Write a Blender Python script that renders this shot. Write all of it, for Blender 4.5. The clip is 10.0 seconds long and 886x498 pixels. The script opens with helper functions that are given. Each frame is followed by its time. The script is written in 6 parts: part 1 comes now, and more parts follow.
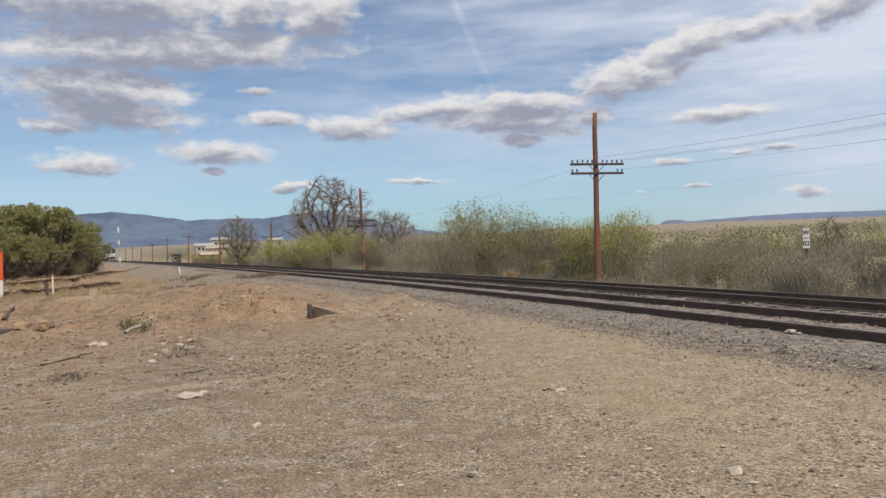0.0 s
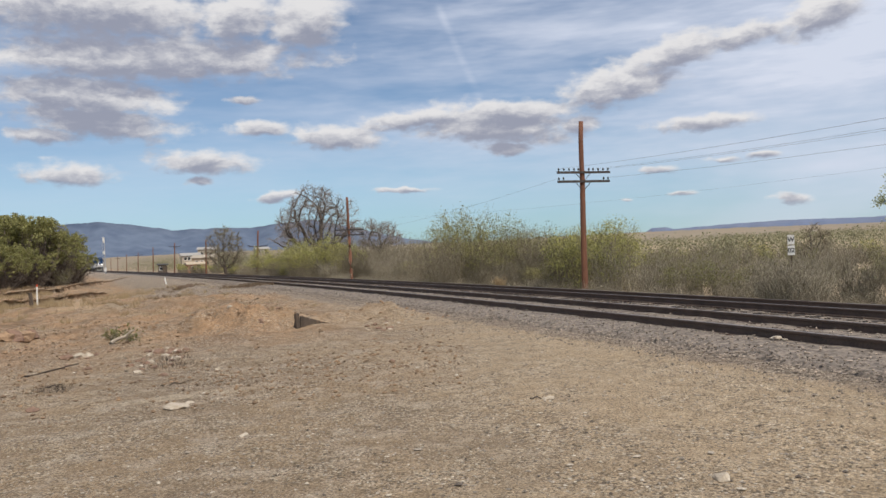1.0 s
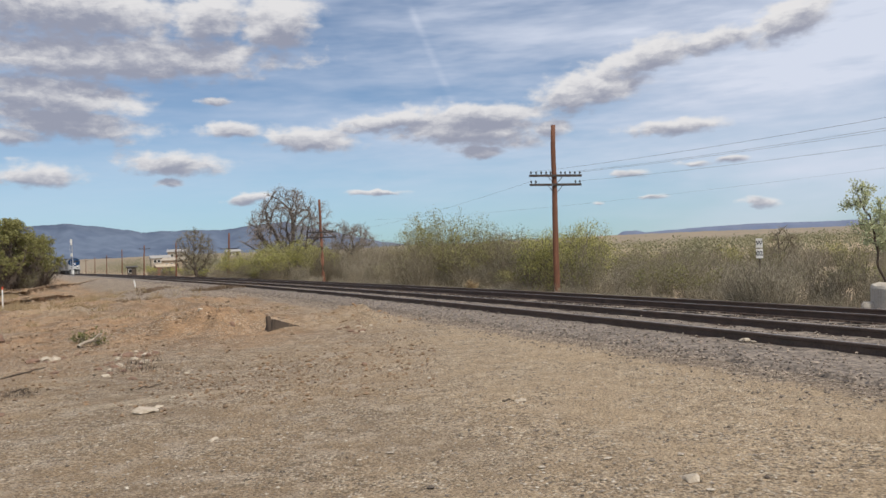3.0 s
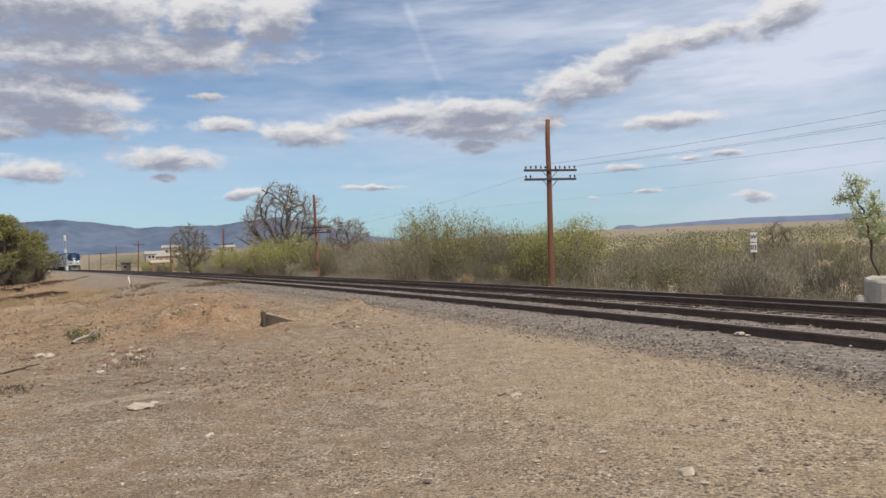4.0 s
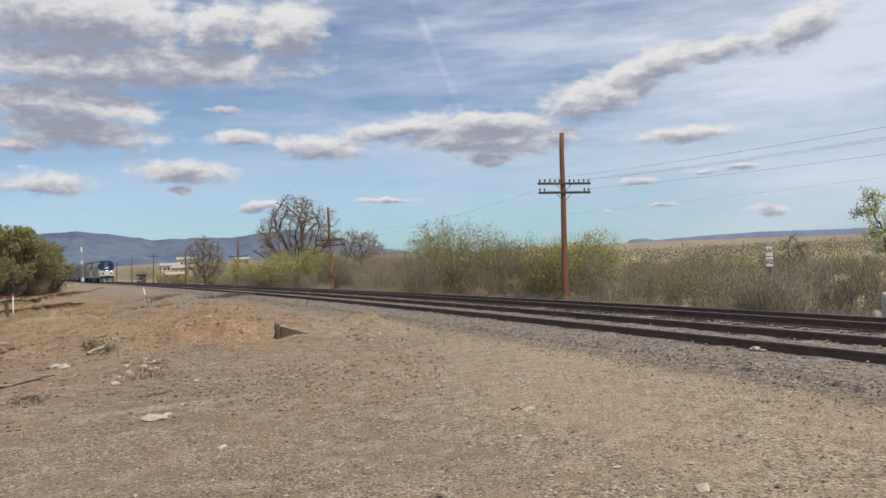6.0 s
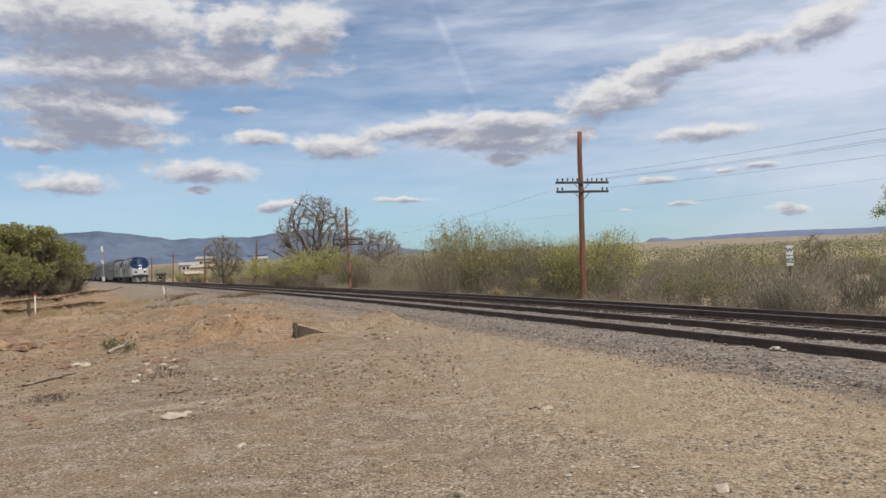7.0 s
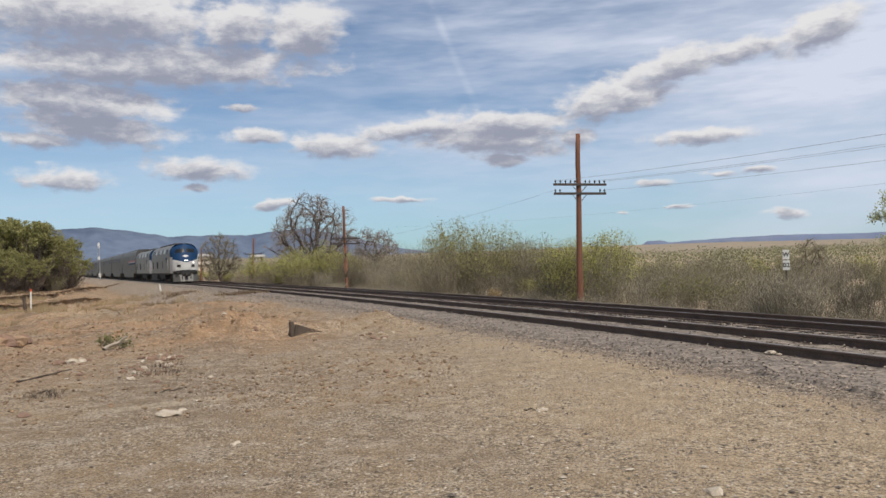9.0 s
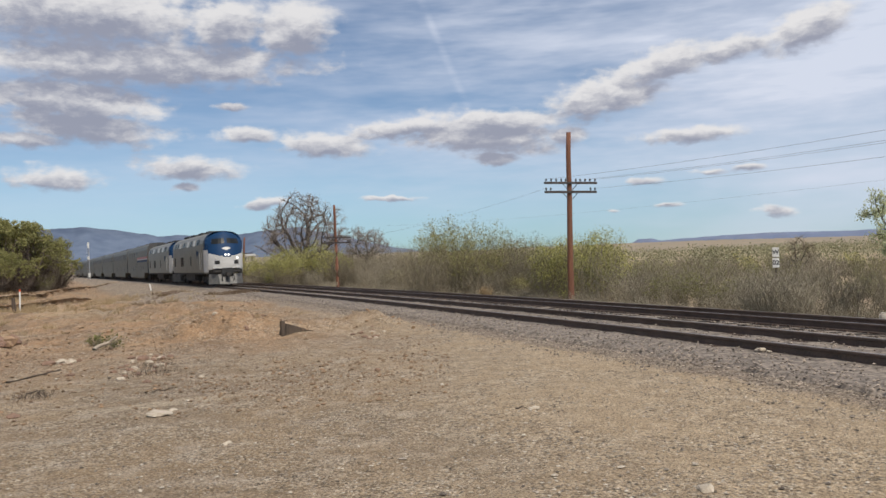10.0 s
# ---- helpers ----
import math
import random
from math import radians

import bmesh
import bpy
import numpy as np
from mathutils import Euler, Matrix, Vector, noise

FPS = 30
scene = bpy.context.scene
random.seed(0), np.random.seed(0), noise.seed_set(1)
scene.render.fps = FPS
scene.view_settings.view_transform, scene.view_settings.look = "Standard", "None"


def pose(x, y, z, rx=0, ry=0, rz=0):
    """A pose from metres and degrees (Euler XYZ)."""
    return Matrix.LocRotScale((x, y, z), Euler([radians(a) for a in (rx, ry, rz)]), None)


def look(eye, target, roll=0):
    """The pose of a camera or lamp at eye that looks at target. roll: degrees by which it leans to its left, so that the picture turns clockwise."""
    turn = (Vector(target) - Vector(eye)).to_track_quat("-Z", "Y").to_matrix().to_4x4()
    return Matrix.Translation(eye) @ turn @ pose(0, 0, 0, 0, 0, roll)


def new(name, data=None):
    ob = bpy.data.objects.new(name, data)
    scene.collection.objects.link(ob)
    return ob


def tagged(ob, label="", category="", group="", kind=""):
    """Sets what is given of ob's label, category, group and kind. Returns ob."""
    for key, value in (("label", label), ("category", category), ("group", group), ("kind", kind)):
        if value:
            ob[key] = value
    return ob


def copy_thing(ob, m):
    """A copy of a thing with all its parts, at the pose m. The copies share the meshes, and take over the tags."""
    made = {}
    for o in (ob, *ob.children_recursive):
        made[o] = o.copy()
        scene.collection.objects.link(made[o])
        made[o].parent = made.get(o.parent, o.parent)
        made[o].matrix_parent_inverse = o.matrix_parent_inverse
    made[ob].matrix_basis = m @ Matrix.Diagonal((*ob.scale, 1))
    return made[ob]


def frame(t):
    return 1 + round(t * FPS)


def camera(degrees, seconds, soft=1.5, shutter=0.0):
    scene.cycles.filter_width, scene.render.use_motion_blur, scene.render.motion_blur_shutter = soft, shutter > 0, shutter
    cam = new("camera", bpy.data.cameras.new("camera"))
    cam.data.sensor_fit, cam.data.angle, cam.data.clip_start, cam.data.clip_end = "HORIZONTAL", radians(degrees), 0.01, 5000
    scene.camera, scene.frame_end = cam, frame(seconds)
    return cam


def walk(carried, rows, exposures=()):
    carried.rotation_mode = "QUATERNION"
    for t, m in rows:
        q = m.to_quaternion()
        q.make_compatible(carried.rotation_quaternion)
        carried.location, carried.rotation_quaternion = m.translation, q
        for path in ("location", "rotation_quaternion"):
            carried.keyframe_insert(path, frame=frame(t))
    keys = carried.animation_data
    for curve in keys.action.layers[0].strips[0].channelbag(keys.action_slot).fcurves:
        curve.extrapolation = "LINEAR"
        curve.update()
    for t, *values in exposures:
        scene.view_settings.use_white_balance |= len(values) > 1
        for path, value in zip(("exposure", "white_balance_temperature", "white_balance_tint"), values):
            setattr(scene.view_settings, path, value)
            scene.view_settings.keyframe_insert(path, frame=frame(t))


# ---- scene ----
# one lens, a hand-held camera turning on the spot
cam = camera(56.0, 10.0, soft=1.5)
EYE = 1.70
TURNS = [
    (0.0, 0.000, -0.470, 2.500), (0.5, -0.552, -0.220, 2.739), (1.0, -0.879, 0.078, 2.773),
    (1.5, -1.131, 0.344, 2.568), (2.0, -1.183, 0.320, 2.481), (2.5, -2.131, 0.321, 2.427),
    (4.0, -3.108, -0.192, 2.858), (4.5, -2.555, -0.113, 2.840), (5.0, -2.222, 0.218, 2.763),
    (5.5, -2.290, 0.746, 2.707), (7.0, -0.963, 0.751, 2.661), (7.5, -0.203, 1.171, 2.878),
    (8.0, -0.373, 1.444, 2.743), (8.5, -1.126, 1.219, 2.062), (9.0, -1.174, 0.767, 1.999),
    (9.5, -1.038, 0.633, 2.074), (10.0, -1.787, 0.654, 2.185),
]
walk(cam, [(t, pose(0, 0, EYE, 90 + p, r, y)) for t, y, p, r in TURNS])

# ---- light ----
SUN_EL, SUN_AZ = 53.0, 154.0      # degrees; azimuth clockwise from the y axis
sun_data = bpy.data.lights.new("sun", "SUN")
sun_data.energy, sun_data.angle, sun_data.color = 3.6, radians(0.9), (1.0, 0.93, 0.82)
sun = new("sun", sun_data)
sd = Vector((math.sin(radians(SUN_AZ)) * math.cos(radians(SUN_EL)), math.cos(radians(SUN_AZ)) * math.cos(radians(SUN_EL)), math.sin(radians(SUN_EL))))
sun.matrix_world = look(sd * 100, (0, 0, 0))
scene.view_settings.exposure = 0.0


def sky():
    """Blue sky with the broken cumulus and thin high cloud."""
    w = bpy.data.worlds.new("sky")
    w.use_nodes = True
    scene.world = w
    nt = w.node_tree
    nt.nodes.clear()

    def node(kind, **kw):
        n = nt.nodes.new(kind)
        for k, v in kw.items():
            n.inputs[k].default_value = v
        return n

    def put(sock, v):
        if isinstance(v, (int, float)):
            sock.default_value = v
        elif isinstance(v, tuple):
            sock.default_value = v
        else:
            nt.links.new(v, sock)

    def mth(op, a, b=0.0, clamp=False):
        n = nt.nodes.new("ShaderNodeMath")
        n.operation, n.use_clamp = op, clamp
        put(n.inputs[0], a), put(n.inputs[1], b)
        return n.outputs[0]

    def vec(op, a, b=(0, 0, 0)):
        n = nt.nodes.new("ShaderNodeVectorMath")
        n.operation = op
        put(n.inputs[0], a), put(n.inputs[1], b)
        return n.outputs["Value"] if op in ("LENGTH", "DOT_PRODUCT") else n.outputs[0]

    def ramp(v, lo, hi):
        n = nt.nodes.new("ShaderNodeMapRange")
        n.interpolation_type = "SMOOTHSTEP"
        put(n.inputs[0], v)
        n.inputs[1].default_value, n.inputs[2].default_value = lo, hi
        return n.outputs[0]

    def mix(f, a, b):
        n = nt.nodes.new("ShaderNodeMix")
        n.data_type = "RGBA"
        put(n.inputs[0], f), put(n.inputs[6], a), put(n.inputs[7], b)
        return n.outputs[2]

    def fbm(v, scale, detail=6.0, rough=0.55):
        n = nt.nodes.new("ShaderNodeTexNoise")
        n.inputs["Scale"].default_value, n.inputs["Detail"].default_value, n.inputs["Roughness"].default_value = scale, detail, rough
        nt.links.new(v, n.inputs["Vector"])
        return n.outputs["Fac"], n.outputs["Color"]

    co = nt.nodes.new("ShaderNodeTexCoord").outputs["Generated"]
    sep = nt.nodes.new("ShaderNodeSeparateXYZ")
    nt.links.new(co, sep.inputs[0])
    az = mth("MULTIPLY", mth("ARCTAN2", sep.outputs[0], sep.outputs[1]), 57.2958)
    el = mth("MULTIPLY", mth("ARCSINE", sep.outputs[2]), 57.2958)
    cmb = nt.nodes.new("ShaderNodeCombineXYZ")
    put(cmb.inputs[0], az), put(cmb.inputs[1], el)
    v = cmb.outputs[0]

    st = nt.nodes.new("ShaderNodeTexSky")
    st.sky_type, st.sun_disc = "NISHITA", False
    st.sun_elevation, st.sun_rotation = radians(SUN_EL), radians(SUN_AZ)
    st.altitude, st.air_density, st.dust_density, st.ozone_density = 1400, 1.0, 0.3, 2.5
    blue = vec("MULTIPLY", st.outputs[0], (SKY, SKY, SKY))
    blue = mix(ramp(el, 7.0, -1.0), blue, vec("MULTIPLY", blue, (0.45, 0.68, 0.89)))

    # thin high cloud, drawn out sideways
    hi, _ = fbm(vec("MULTIPLY", v, (0.035, 0.20, 0)), 1.0, 5.0, 0.6)
    hi2, _ = fbm(vec("MULTIPLY", v, (0.12, 0.50, 0)), 1.0, 5.0, 0.6)
    side = ramp(az, -26.0, 24.0)
    veil = mth("ADD", mth("MULTIPLY", ramp(hi, 0.36, 0.68), 0.62), mth("MULTIPLY", ramp(hi2, 0.36, 0.80), 0.22))
    veil = mth("MULTIPLY", veil, mth("ADD", mth("MULTIPLY", side, 0.75), 0.60), clamp=True)
    veil = mth("MULTIPLY", veil, mth("ADD", mth("MULTIPLY", ramp(el, 1.0, 9.0), 0.75), 0.25))
    hz, _ = fbm(vec("ADD", vec("MULTIPLY", v, (0.05, 0.11, 0)), (7.3, 2.1, 0)), 1.0, 4.0, 0.5)
    veil = mth("ADD", veil, mth("MULTIPLY", mth("MULTIPLY", ramp(az, 6.0, 26.0), ramp(hz, 0.28, 0.60)), 0.55), clamp=True)
    trail = mth("ABSOLUTE", mth("ADD", mth("SUBTRACT", az, 4.2), mth("MULTIPLY", mth("SUBTRACT", el, 9.5), 0.42)))
    trail = mth("MULTIPLY", mth("MULTIPLY", ramp(trail, 0.45, 0.0), ramp(hi2, 0.35, 0.65)), mth("MULTIPLY", ramp(el, 9.0, 10.5), 0.18))
    veil = mth("ADD", veil, trail, clamp=True)
    base = mix(veil, blue, (0.66, 0.71, 0.83, 1))

    # cumulus: centre, half size and slant of each puff, in degrees, and how thin it is
    puffs = [
        (-22.0, 16.3, 10.3, 2.01, -2.2, 0), (-12.4, 15.8, 3.1, 1.55, 9.8, 0), (-7.8, 15.6, 3.0, 1.94, 7.8, 0), (-17.7, 13.2, 11.1, 1.55, 0.8, 0),
        (-12.6, 12.7, 2.7, 0.75, 3.8, 0), (-22.1, 10.7, 5.8, 1.44, -4.2, 0), (-21.2, 9.2, 5.1, 1.12, -6.2, 0), (-24.3, 8.2, 2.8, 0.56, -2.2, 0.15),
        (-23.1, 5.9, 3.7, 0.95, -2.2, 0.22), (-14.9, 6.6, 4.1, 0.97, -2.2, 0.15), (-15.3, 5.3, 0.9, 0.33, -2.2, 0), (-11.0, 8.7, 2.1, 0.57, -2.2, 0),
        (-6.0, 8.0, 3.5, 0.85, -5.2, 0), (-0.6, 9.0, 4.1, 0.66, 3.8, 0), (4.7, 8.4, 6.4, 1.40, -4.2, 0), (6.1, 9.2, 4.6, 0.78, -2.2, 0),
        (10.4, 8.0, 1.7, 0.58, 1.8, 0), (5.7, 6.7, 1.7, 0.50, -2.2, 0), (13.4, 10.5, 4.3, 1.45, 7.8, 0), (17.3, 12.2, 3.4, 1.13, 11.8, 0),
        (21.3, 12.7, 3.5, 0.81, 7.8, 0.1), (26.0, 13.4, 3.1, 1.28, 17.8, 0), (18.9, 7.5, 3.3, 0.60, 0.8, 0), (15.7, 4.6, 1.5, 0.42, -2.2, 0.25),
        (19.7, 5.0, 1.5, 0.26, -2.2, 0.2), (22.3, 5.1, 1.3, 0.33, -2.2, 0.2), (17.0, 3.0, 1.7, 0.30, -2.2, 0.35), (23.9, 2.2, 1.7, 0.47, -6.2, 0.3),
        (-10.1, 4.2, 1.6, 0.38, 3.8, 0), (-1.7, 4.2, 2.4, 0.23, -2.2, 0.1), (-12.1, 10.5, 1.8, 0.34, -2.2, 0.35), (13.4, 2.8, 0.8, 0.27, -2.2, 0.4),
    ]
    n1, c1 = fbm(vec("MULTIPLY", v, (0.22, 0.55, 0)), 1.0, 7.0, 0.58)
    n2, c2 = fbm(vec("MULTIPLY", v, (0.80, 1.35, 0)), 1.0, 5.0, 0.5)
    warp = vec("MULTIPLY", vec("SUBTRACT", c1, (0.5, 0.5, 0.5)), (1.1, 0.4, 0))
    warp2 = vec("MULTIPLY", vec("SUBTRACT", c2, (0.5, 0.5, 0.5)), (0.9, 0.5, 0))
    wv = vec("ADD", vec("ADD", v, warp), warp2)
    near, low = None, None
    for a, e, hw, hh, slant, thin in puffs:
        c, sn = math.cos(radians(slant)), math.sin(radians(slant))
        o = vec("SUBTRACT", wv, (a, e, 0))
        turned = nt.nodes.new("ShaderNodeCombineXYZ")
        put(turned.inputs[0], vec("DOT_PRODUCT", o, (c / hw, sn / hw, 0)))
        put(turned.inputs[1], vec("DOT_PRODUCT", o, (-sn / hh, c / hh, 0)))
        d = mth("ADD", vec("LENGTH", turned.outputs[0]), thin)
        b = vec("LENGTH", vec("ADD", turned.outputs[0], (0, 0.85, 0)))
        near = d if near is None else mth("MINIMUM", near, d)
        low = b if low is None else mth("MINIMUM", low, b)
    # more of the same cloud overhead and behind
    rest, _ = fbm(vec("MULTIPLY", co, (2.2, 2.2, 5.0)), 1.0, 6.0, 0.55)
    rest = mth("MULTIPLY", ramp(rest, 0.52, 0.62), ramp(el, 17.0, 22.0))
    n3, _ = fbm(vec("ADD", vec("MULTIPLY", wv, (0.75, 1.5, 0)), (3.0, 9.0, 0)), 1.0, 6.0, 0.6)
    n4, _ = fbm(vec("ADD", vec("MULTIPLY", v, (0.30, 0.95, 0)), (11.0, 4.0, 0)), 1.0, 6.0, 0.6)
    dens = mth("SUBTRACT", 1.27, near)
    dens = mth("ADD", dens, mth("MULTIPLY", mth("SUBTRACT", n2, 0.5), 1.1))
    dens = mth("ADD", dens, mth("MULTIPLY", mth("SUBTRACT", n4, 0.5), 0.8))
    cloud = mth("MAXIMUM", ramp(dens, 0.05, 0.68), rest)
    dark = mth("ADD", mth("SUBTRACT", 1.05, low), mth("MULTIPLY", mth("SUBTRACT", n1, 0.5), 1.1))
    dark = ramp(mth("ADD", dark, mth("MULTIPLY", mth("SUBTRACT", n3, 0.5), 1.5)), -0.35, 0.80)
    puff = mix(dark, (0.79, 0.775, 0.775, 1), (0.31, 0.325, 0.405, 1))
    out = mix(mth("MULTIPLY", cloud, 0.94), base, puff)
    bg = nt.nodes.new("ShaderNodeBackground")
    nt.links.new(out, bg.inputs[0])
    bg.inputs[1].default_value = 1.0
    o = nt.nodes.new("ShaderNodeOutputWorld")
    nt.links.new(bg.outputs[0], o.inputs[0])


SKY = 0.093
sky()


# ---- materials ----
def mat(name, base, other=None, rough=0.8, metal=0.0, scale=4.0, fine=40.0, bump=0.3, spread=0.5, random_by="", emit=0.0, stretch=(1, 1, 1)):
    """A surface with two colours, broken up at two sizes, with relief."""
    m = bpy.data.materials.new(name)
    m.use_nodes = True
    nt = m.node_tree
    p = nt.nodes["Principled BSDF"]
    p.inputs["Roughness"].default_value, p.inputs["Metallic"].default_value = rough, metal
    other = other or tuple(c * 0.72 for c in base)
    tc = nt.nodes.new("ShaderNodeTexCoord")
    mp = nt.nodes.new("ShaderNodeVectorMath")
    mp.operation = "MULTIPLY"
    mp.inputs[1].default_value = stretch
    nt.links.new(tc.outputs["Object"], mp.inputs[0])
    facs = []
    for s, d in ((scale, 4.0), (fine, 3.0)):
        n = nt.nodes.new("ShaderNodeTexNoise")
        n.inputs["Scale"].default_value, n.inputs["Detail"].default_value = s, d
        nt.links.new(mp.outputs[0], n.inputs["Vector"])
        facs.append(n.outputs["Fac"])
    ad = nt.nodes.new("ShaderNodeMath")
    ad.operation = "ADD"
    nt.links.new(facs[0], ad.inputs[0]), nt.links.new(facs[1], ad.inputs[1])
    last = ad.outputs[0]
    if random_by:
        r = nt.nodes.new("ShaderNodeObjectInfo" if random_by == "object" else "ShaderNodeNewGeometry")
        a2 = nt.nodes.new("ShaderNodeMath")
        a2.operation = "MULTIPLY_ADD"
        nt.links.new(r.outputs["Random" if random_by == "object" else "Random Per Island"], a2.inputs[0])
        a2.inputs[1].default_value = 0.9
        nt.links.new(last, a2.inputs[2])
        a3 = nt.nodes.new("ShaderNodeMath")
        a3.operation = "SUBTRACT"
        nt.links.new(a2.outputs[0], a3.inputs[0])
        a3.inputs[1].default_value = 0.45
        last = a3.outputs[0]
    mr = nt.nodes.new("ShaderNodeMapRange")
    mr.inputs[1].default_value, mr.inputs[2].default_value = 1.0 - spread * 0.5, 1.0 + spread * 0.5
    nt.links.new(last, mr.inputs[0])
    mx = nt.nodes.new("ShaderNodeMix")
    mx.data_type = "RGBA"
    mx.inputs[6].default_value, mx.inputs[7].default_value = (*base, 1), (*other, 1)
    nt.links.new(mr.outputs[0], mx.inputs[0])
    nt.links.new(mx.outputs[2], p.inputs["Base Color"])
    if emit:
        nt.links.new(mx.outputs[2], p.inputs["Emission Color"])
        p.inputs["Emission Strength"].default_value = emit
    if bump:
        b = nt.nodes.new("ShaderNodeBump")
        b.inputs["Strength"].default_value, b.inputs["Distance"].default_value = bump, 0.6 / fine
        nt.links.new(facs[1], b.inputs["Height"])
        nt.links.new(b.outputs[0], p.inputs["Normal"])
    return m


def ground_mat():
    """Bare dirt: tan and grey gravel, with orange soil towards the low side."""
    m = bpy.data.materials.new("dirt")
    m.use_nodes = True
    nt = m.node_tree
    p = nt.nodes["Principled BSDF"]
    p.inputs["Roughness"].default_value = 0.95
    p.inputs["Specular IOR Level"].default_value = 0.15
    co = nt.nodes.new("ShaderNodeTexCoord").outputs["Object"]

    def noise_(s, d=5.0, r=0.55, st=(1, 1, 1)):
        k = nt.nodes.new("ShaderNodeVectorMath")
        k.operation = "MULTIPLY"
        k.inputs[1].default_value = st
        nt.links.new(co, k.inputs[0])
        n = nt.nodes.new("ShaderNodeTexNoise")
        n.inputs["Scale"].default_value, n.inputs["Detail"].default_value, n.inputs["Roughness"].default_value = s, d, r
        nt.links.new(k.outputs[0], n.inputs["Vector"])
        return n.outputs["Fac"]

    def ramp(v, lo, hi, a=0.0, b=1.0):
        n = nt.nodes.new("ShaderNodeMapRange")
        n.interpolation_type = "SMOOTHSTEP"
        nt.links.new(v, n.inputs[0])
        n.inputs[1].default_value, n.inputs[2].default_value, n.inputs[3].default_value, n.inputs[4].default_value = lo, hi, a, b
        return n.outputs[0]

    def mth(op, a, b):
        n = nt.nodes.new("ShaderNodeMath")
        n.operation = op
        for i, q in enumerate((a, b)):
            if isinstance(q, (int, float)):
                n.inputs[i].default_value = q
            else:
                nt.links.new(q, n.inputs[i])
        return n.outputs[0]

    def mix(f, a, b, mode="MIX"):
        n = nt.nodes.new("ShaderNodeMix")
        n.data_type, n.blend_type = "RGBA", mode
        for i, q in ((0, f), (6, a), (7, b)):
            if isinstance(q, (int, float)):
                n.inputs[i].default_value = q
            elif isinstance(q, tuple):
                n.inputs[i].default_value = (*q, 1)
            else:
                nt.links.new(q, n.inputs[i])
        return n.outputs[2]

    sep = nt.nodes.new("ShaderNodeSeparateXYZ")
    nt.links.new(co, sep.inputs[0])
    # tan dirt against grey gravel
    col = mix(ramp(noise_(0.35, 6.0, 0.6, (1, 0.6, 1)), 0.40, 0.62), (0.35, 0.256, 0.161), (0.268, 0.203, 0.138))
    col = mix(ramp(noise_(1.7, 6.0, 0.65), 0.45, 0.70), col, (0.40, 0.325, 0.245))
    # packed pale dirt on the open side of the yard
    pale = ramp(mth("ADD", sep.outputs[0], mth("MULTIPLY", noise_(0.3, 5.0), 5.0)), 0.5, 5.5)
    col = mix(mth("MULTIPLY", pale, 0.8), col, (0.495, 0.380, 0.250))
    # orange soil lies beyond the yard, on the low side
    far = mth("MULTIPLY", ramp(mth("ADD", sep.outputs[1], mth("MULTIPLY", sep.outputs[0], -0.55)), 15.0, 24.0), ramp(sep.outputs[1], 300.0, 90.0))
    far = mth("MULTIPLY", far, ramp(mth("ADD", sep.outputs[0], mth("MULTIPLY", sep.outputs[1], 0.27)), 6.0, 1.0))
    far = mth("MULTIPLY", far, ramp(noise_(0.28, 5.0), 0.32, 0.52))
    col = mix(mth("MULTIPLY", far, 0.92), col, (0.395, 0.243, 0.134))
    worn = mth("MULTIPLY", far, ramp(noise_(0.9, 7.0, 0.7, (1, 0.5, 1)), 0.46, 0.60))
    col = mix(mth("MULTIPLY", worn, 0.8), col, (0.175, 0.112, 0.067))
    def blot(x0, y0, x1, y1, wide, soft):
        """A stain along a line on the ground."""
        k = nt.nodes.new("ShaderNodeVectorMath")
        k.operation = "SUBTRACT"
        nt.links.new(co, k.inputs[0])
        k.inputs[1].default_value = ((x0 + x1) / 2, (y0 + y1) / 2, 0)
        ln = math.hypot(x1 - x0, y1 - y0)
        ex, ey = (x1 - x0) / ln, (y1 - y0) / ln
        ds = []
        for v in ((ex / ln * 2, ey / ln * 2, 0), (-ey / wide, ex / wide, 0)):
            q = nt.nodes.new("ShaderNodeVectorMath")
            q.operation = "DOT_PRODUCT"
            nt.links.new(k.outputs[0], q.inputs[0])
            q.inputs[1].default_value = v
            ds.append(mth("POWER", mth("ABSOLUTE", q.outputs["Value"], 0.0), 2.0))
        d = mth("ADD", mth("ADD", ds[0], ds[1]), mth("MULTIPLY", mth("SUBTRACT", noise_(2.2, 6.0, 0.65), 0.5), 2.2))
        return ramp(d, 1.0 + soft, 1.0 - soft)
    # the pale worn path down the wash and a strip of pale dust in the yard
    col = mix(mth("MULTIPLY", blot(-13.6, 33.5, -28.0, 64.5, 1.25, 0.7), 0.75), col, (0.46, 0.325, 0.195))
    col = mix(mth("MULTIPLY", blot(-4.2, 10.4, -2.4, 11.1, 0.22, 0.6), 0.6), col, (0.55, 0.46, 0.34))
    # spilled ballast near the tracks
    at_ = nt.nodes.new("ShaderNodeAttribute")
    at_.attribute_name = "gravel"
    grv = ramp(mth("ADD", at_.outputs["Fac"], mth("ADD", mth("MULTIPLY", mth("SUBTRACT", noise_(1.6, 6.0, 0.65), 0.5), 1.1), mth("MULTIPLY", mth("SUBTRACT", noise_(0.45, 3.0), 0.5), 1.0))), 0.25, 0.75)
    col = mix(grv, col, mix(ramp(noise_(9.0, 6.0, 0.7), 0.35, 0.65), (0.375, 0.302, 0.235), (0.185, 0.149, 0.119)))
    # fine grains
    vo = nt.nodes.new("ShaderNodeTexVoronoi")
    vo.inputs["Scale"].default_value = 36.0
    nt.links.new(co, vo.inputs["Vector"])
    sp = nt.nodes.new("ShaderNodeSeparateColor")
    nt.links.new(vo.outputs["Color"], sp.inputs[0])
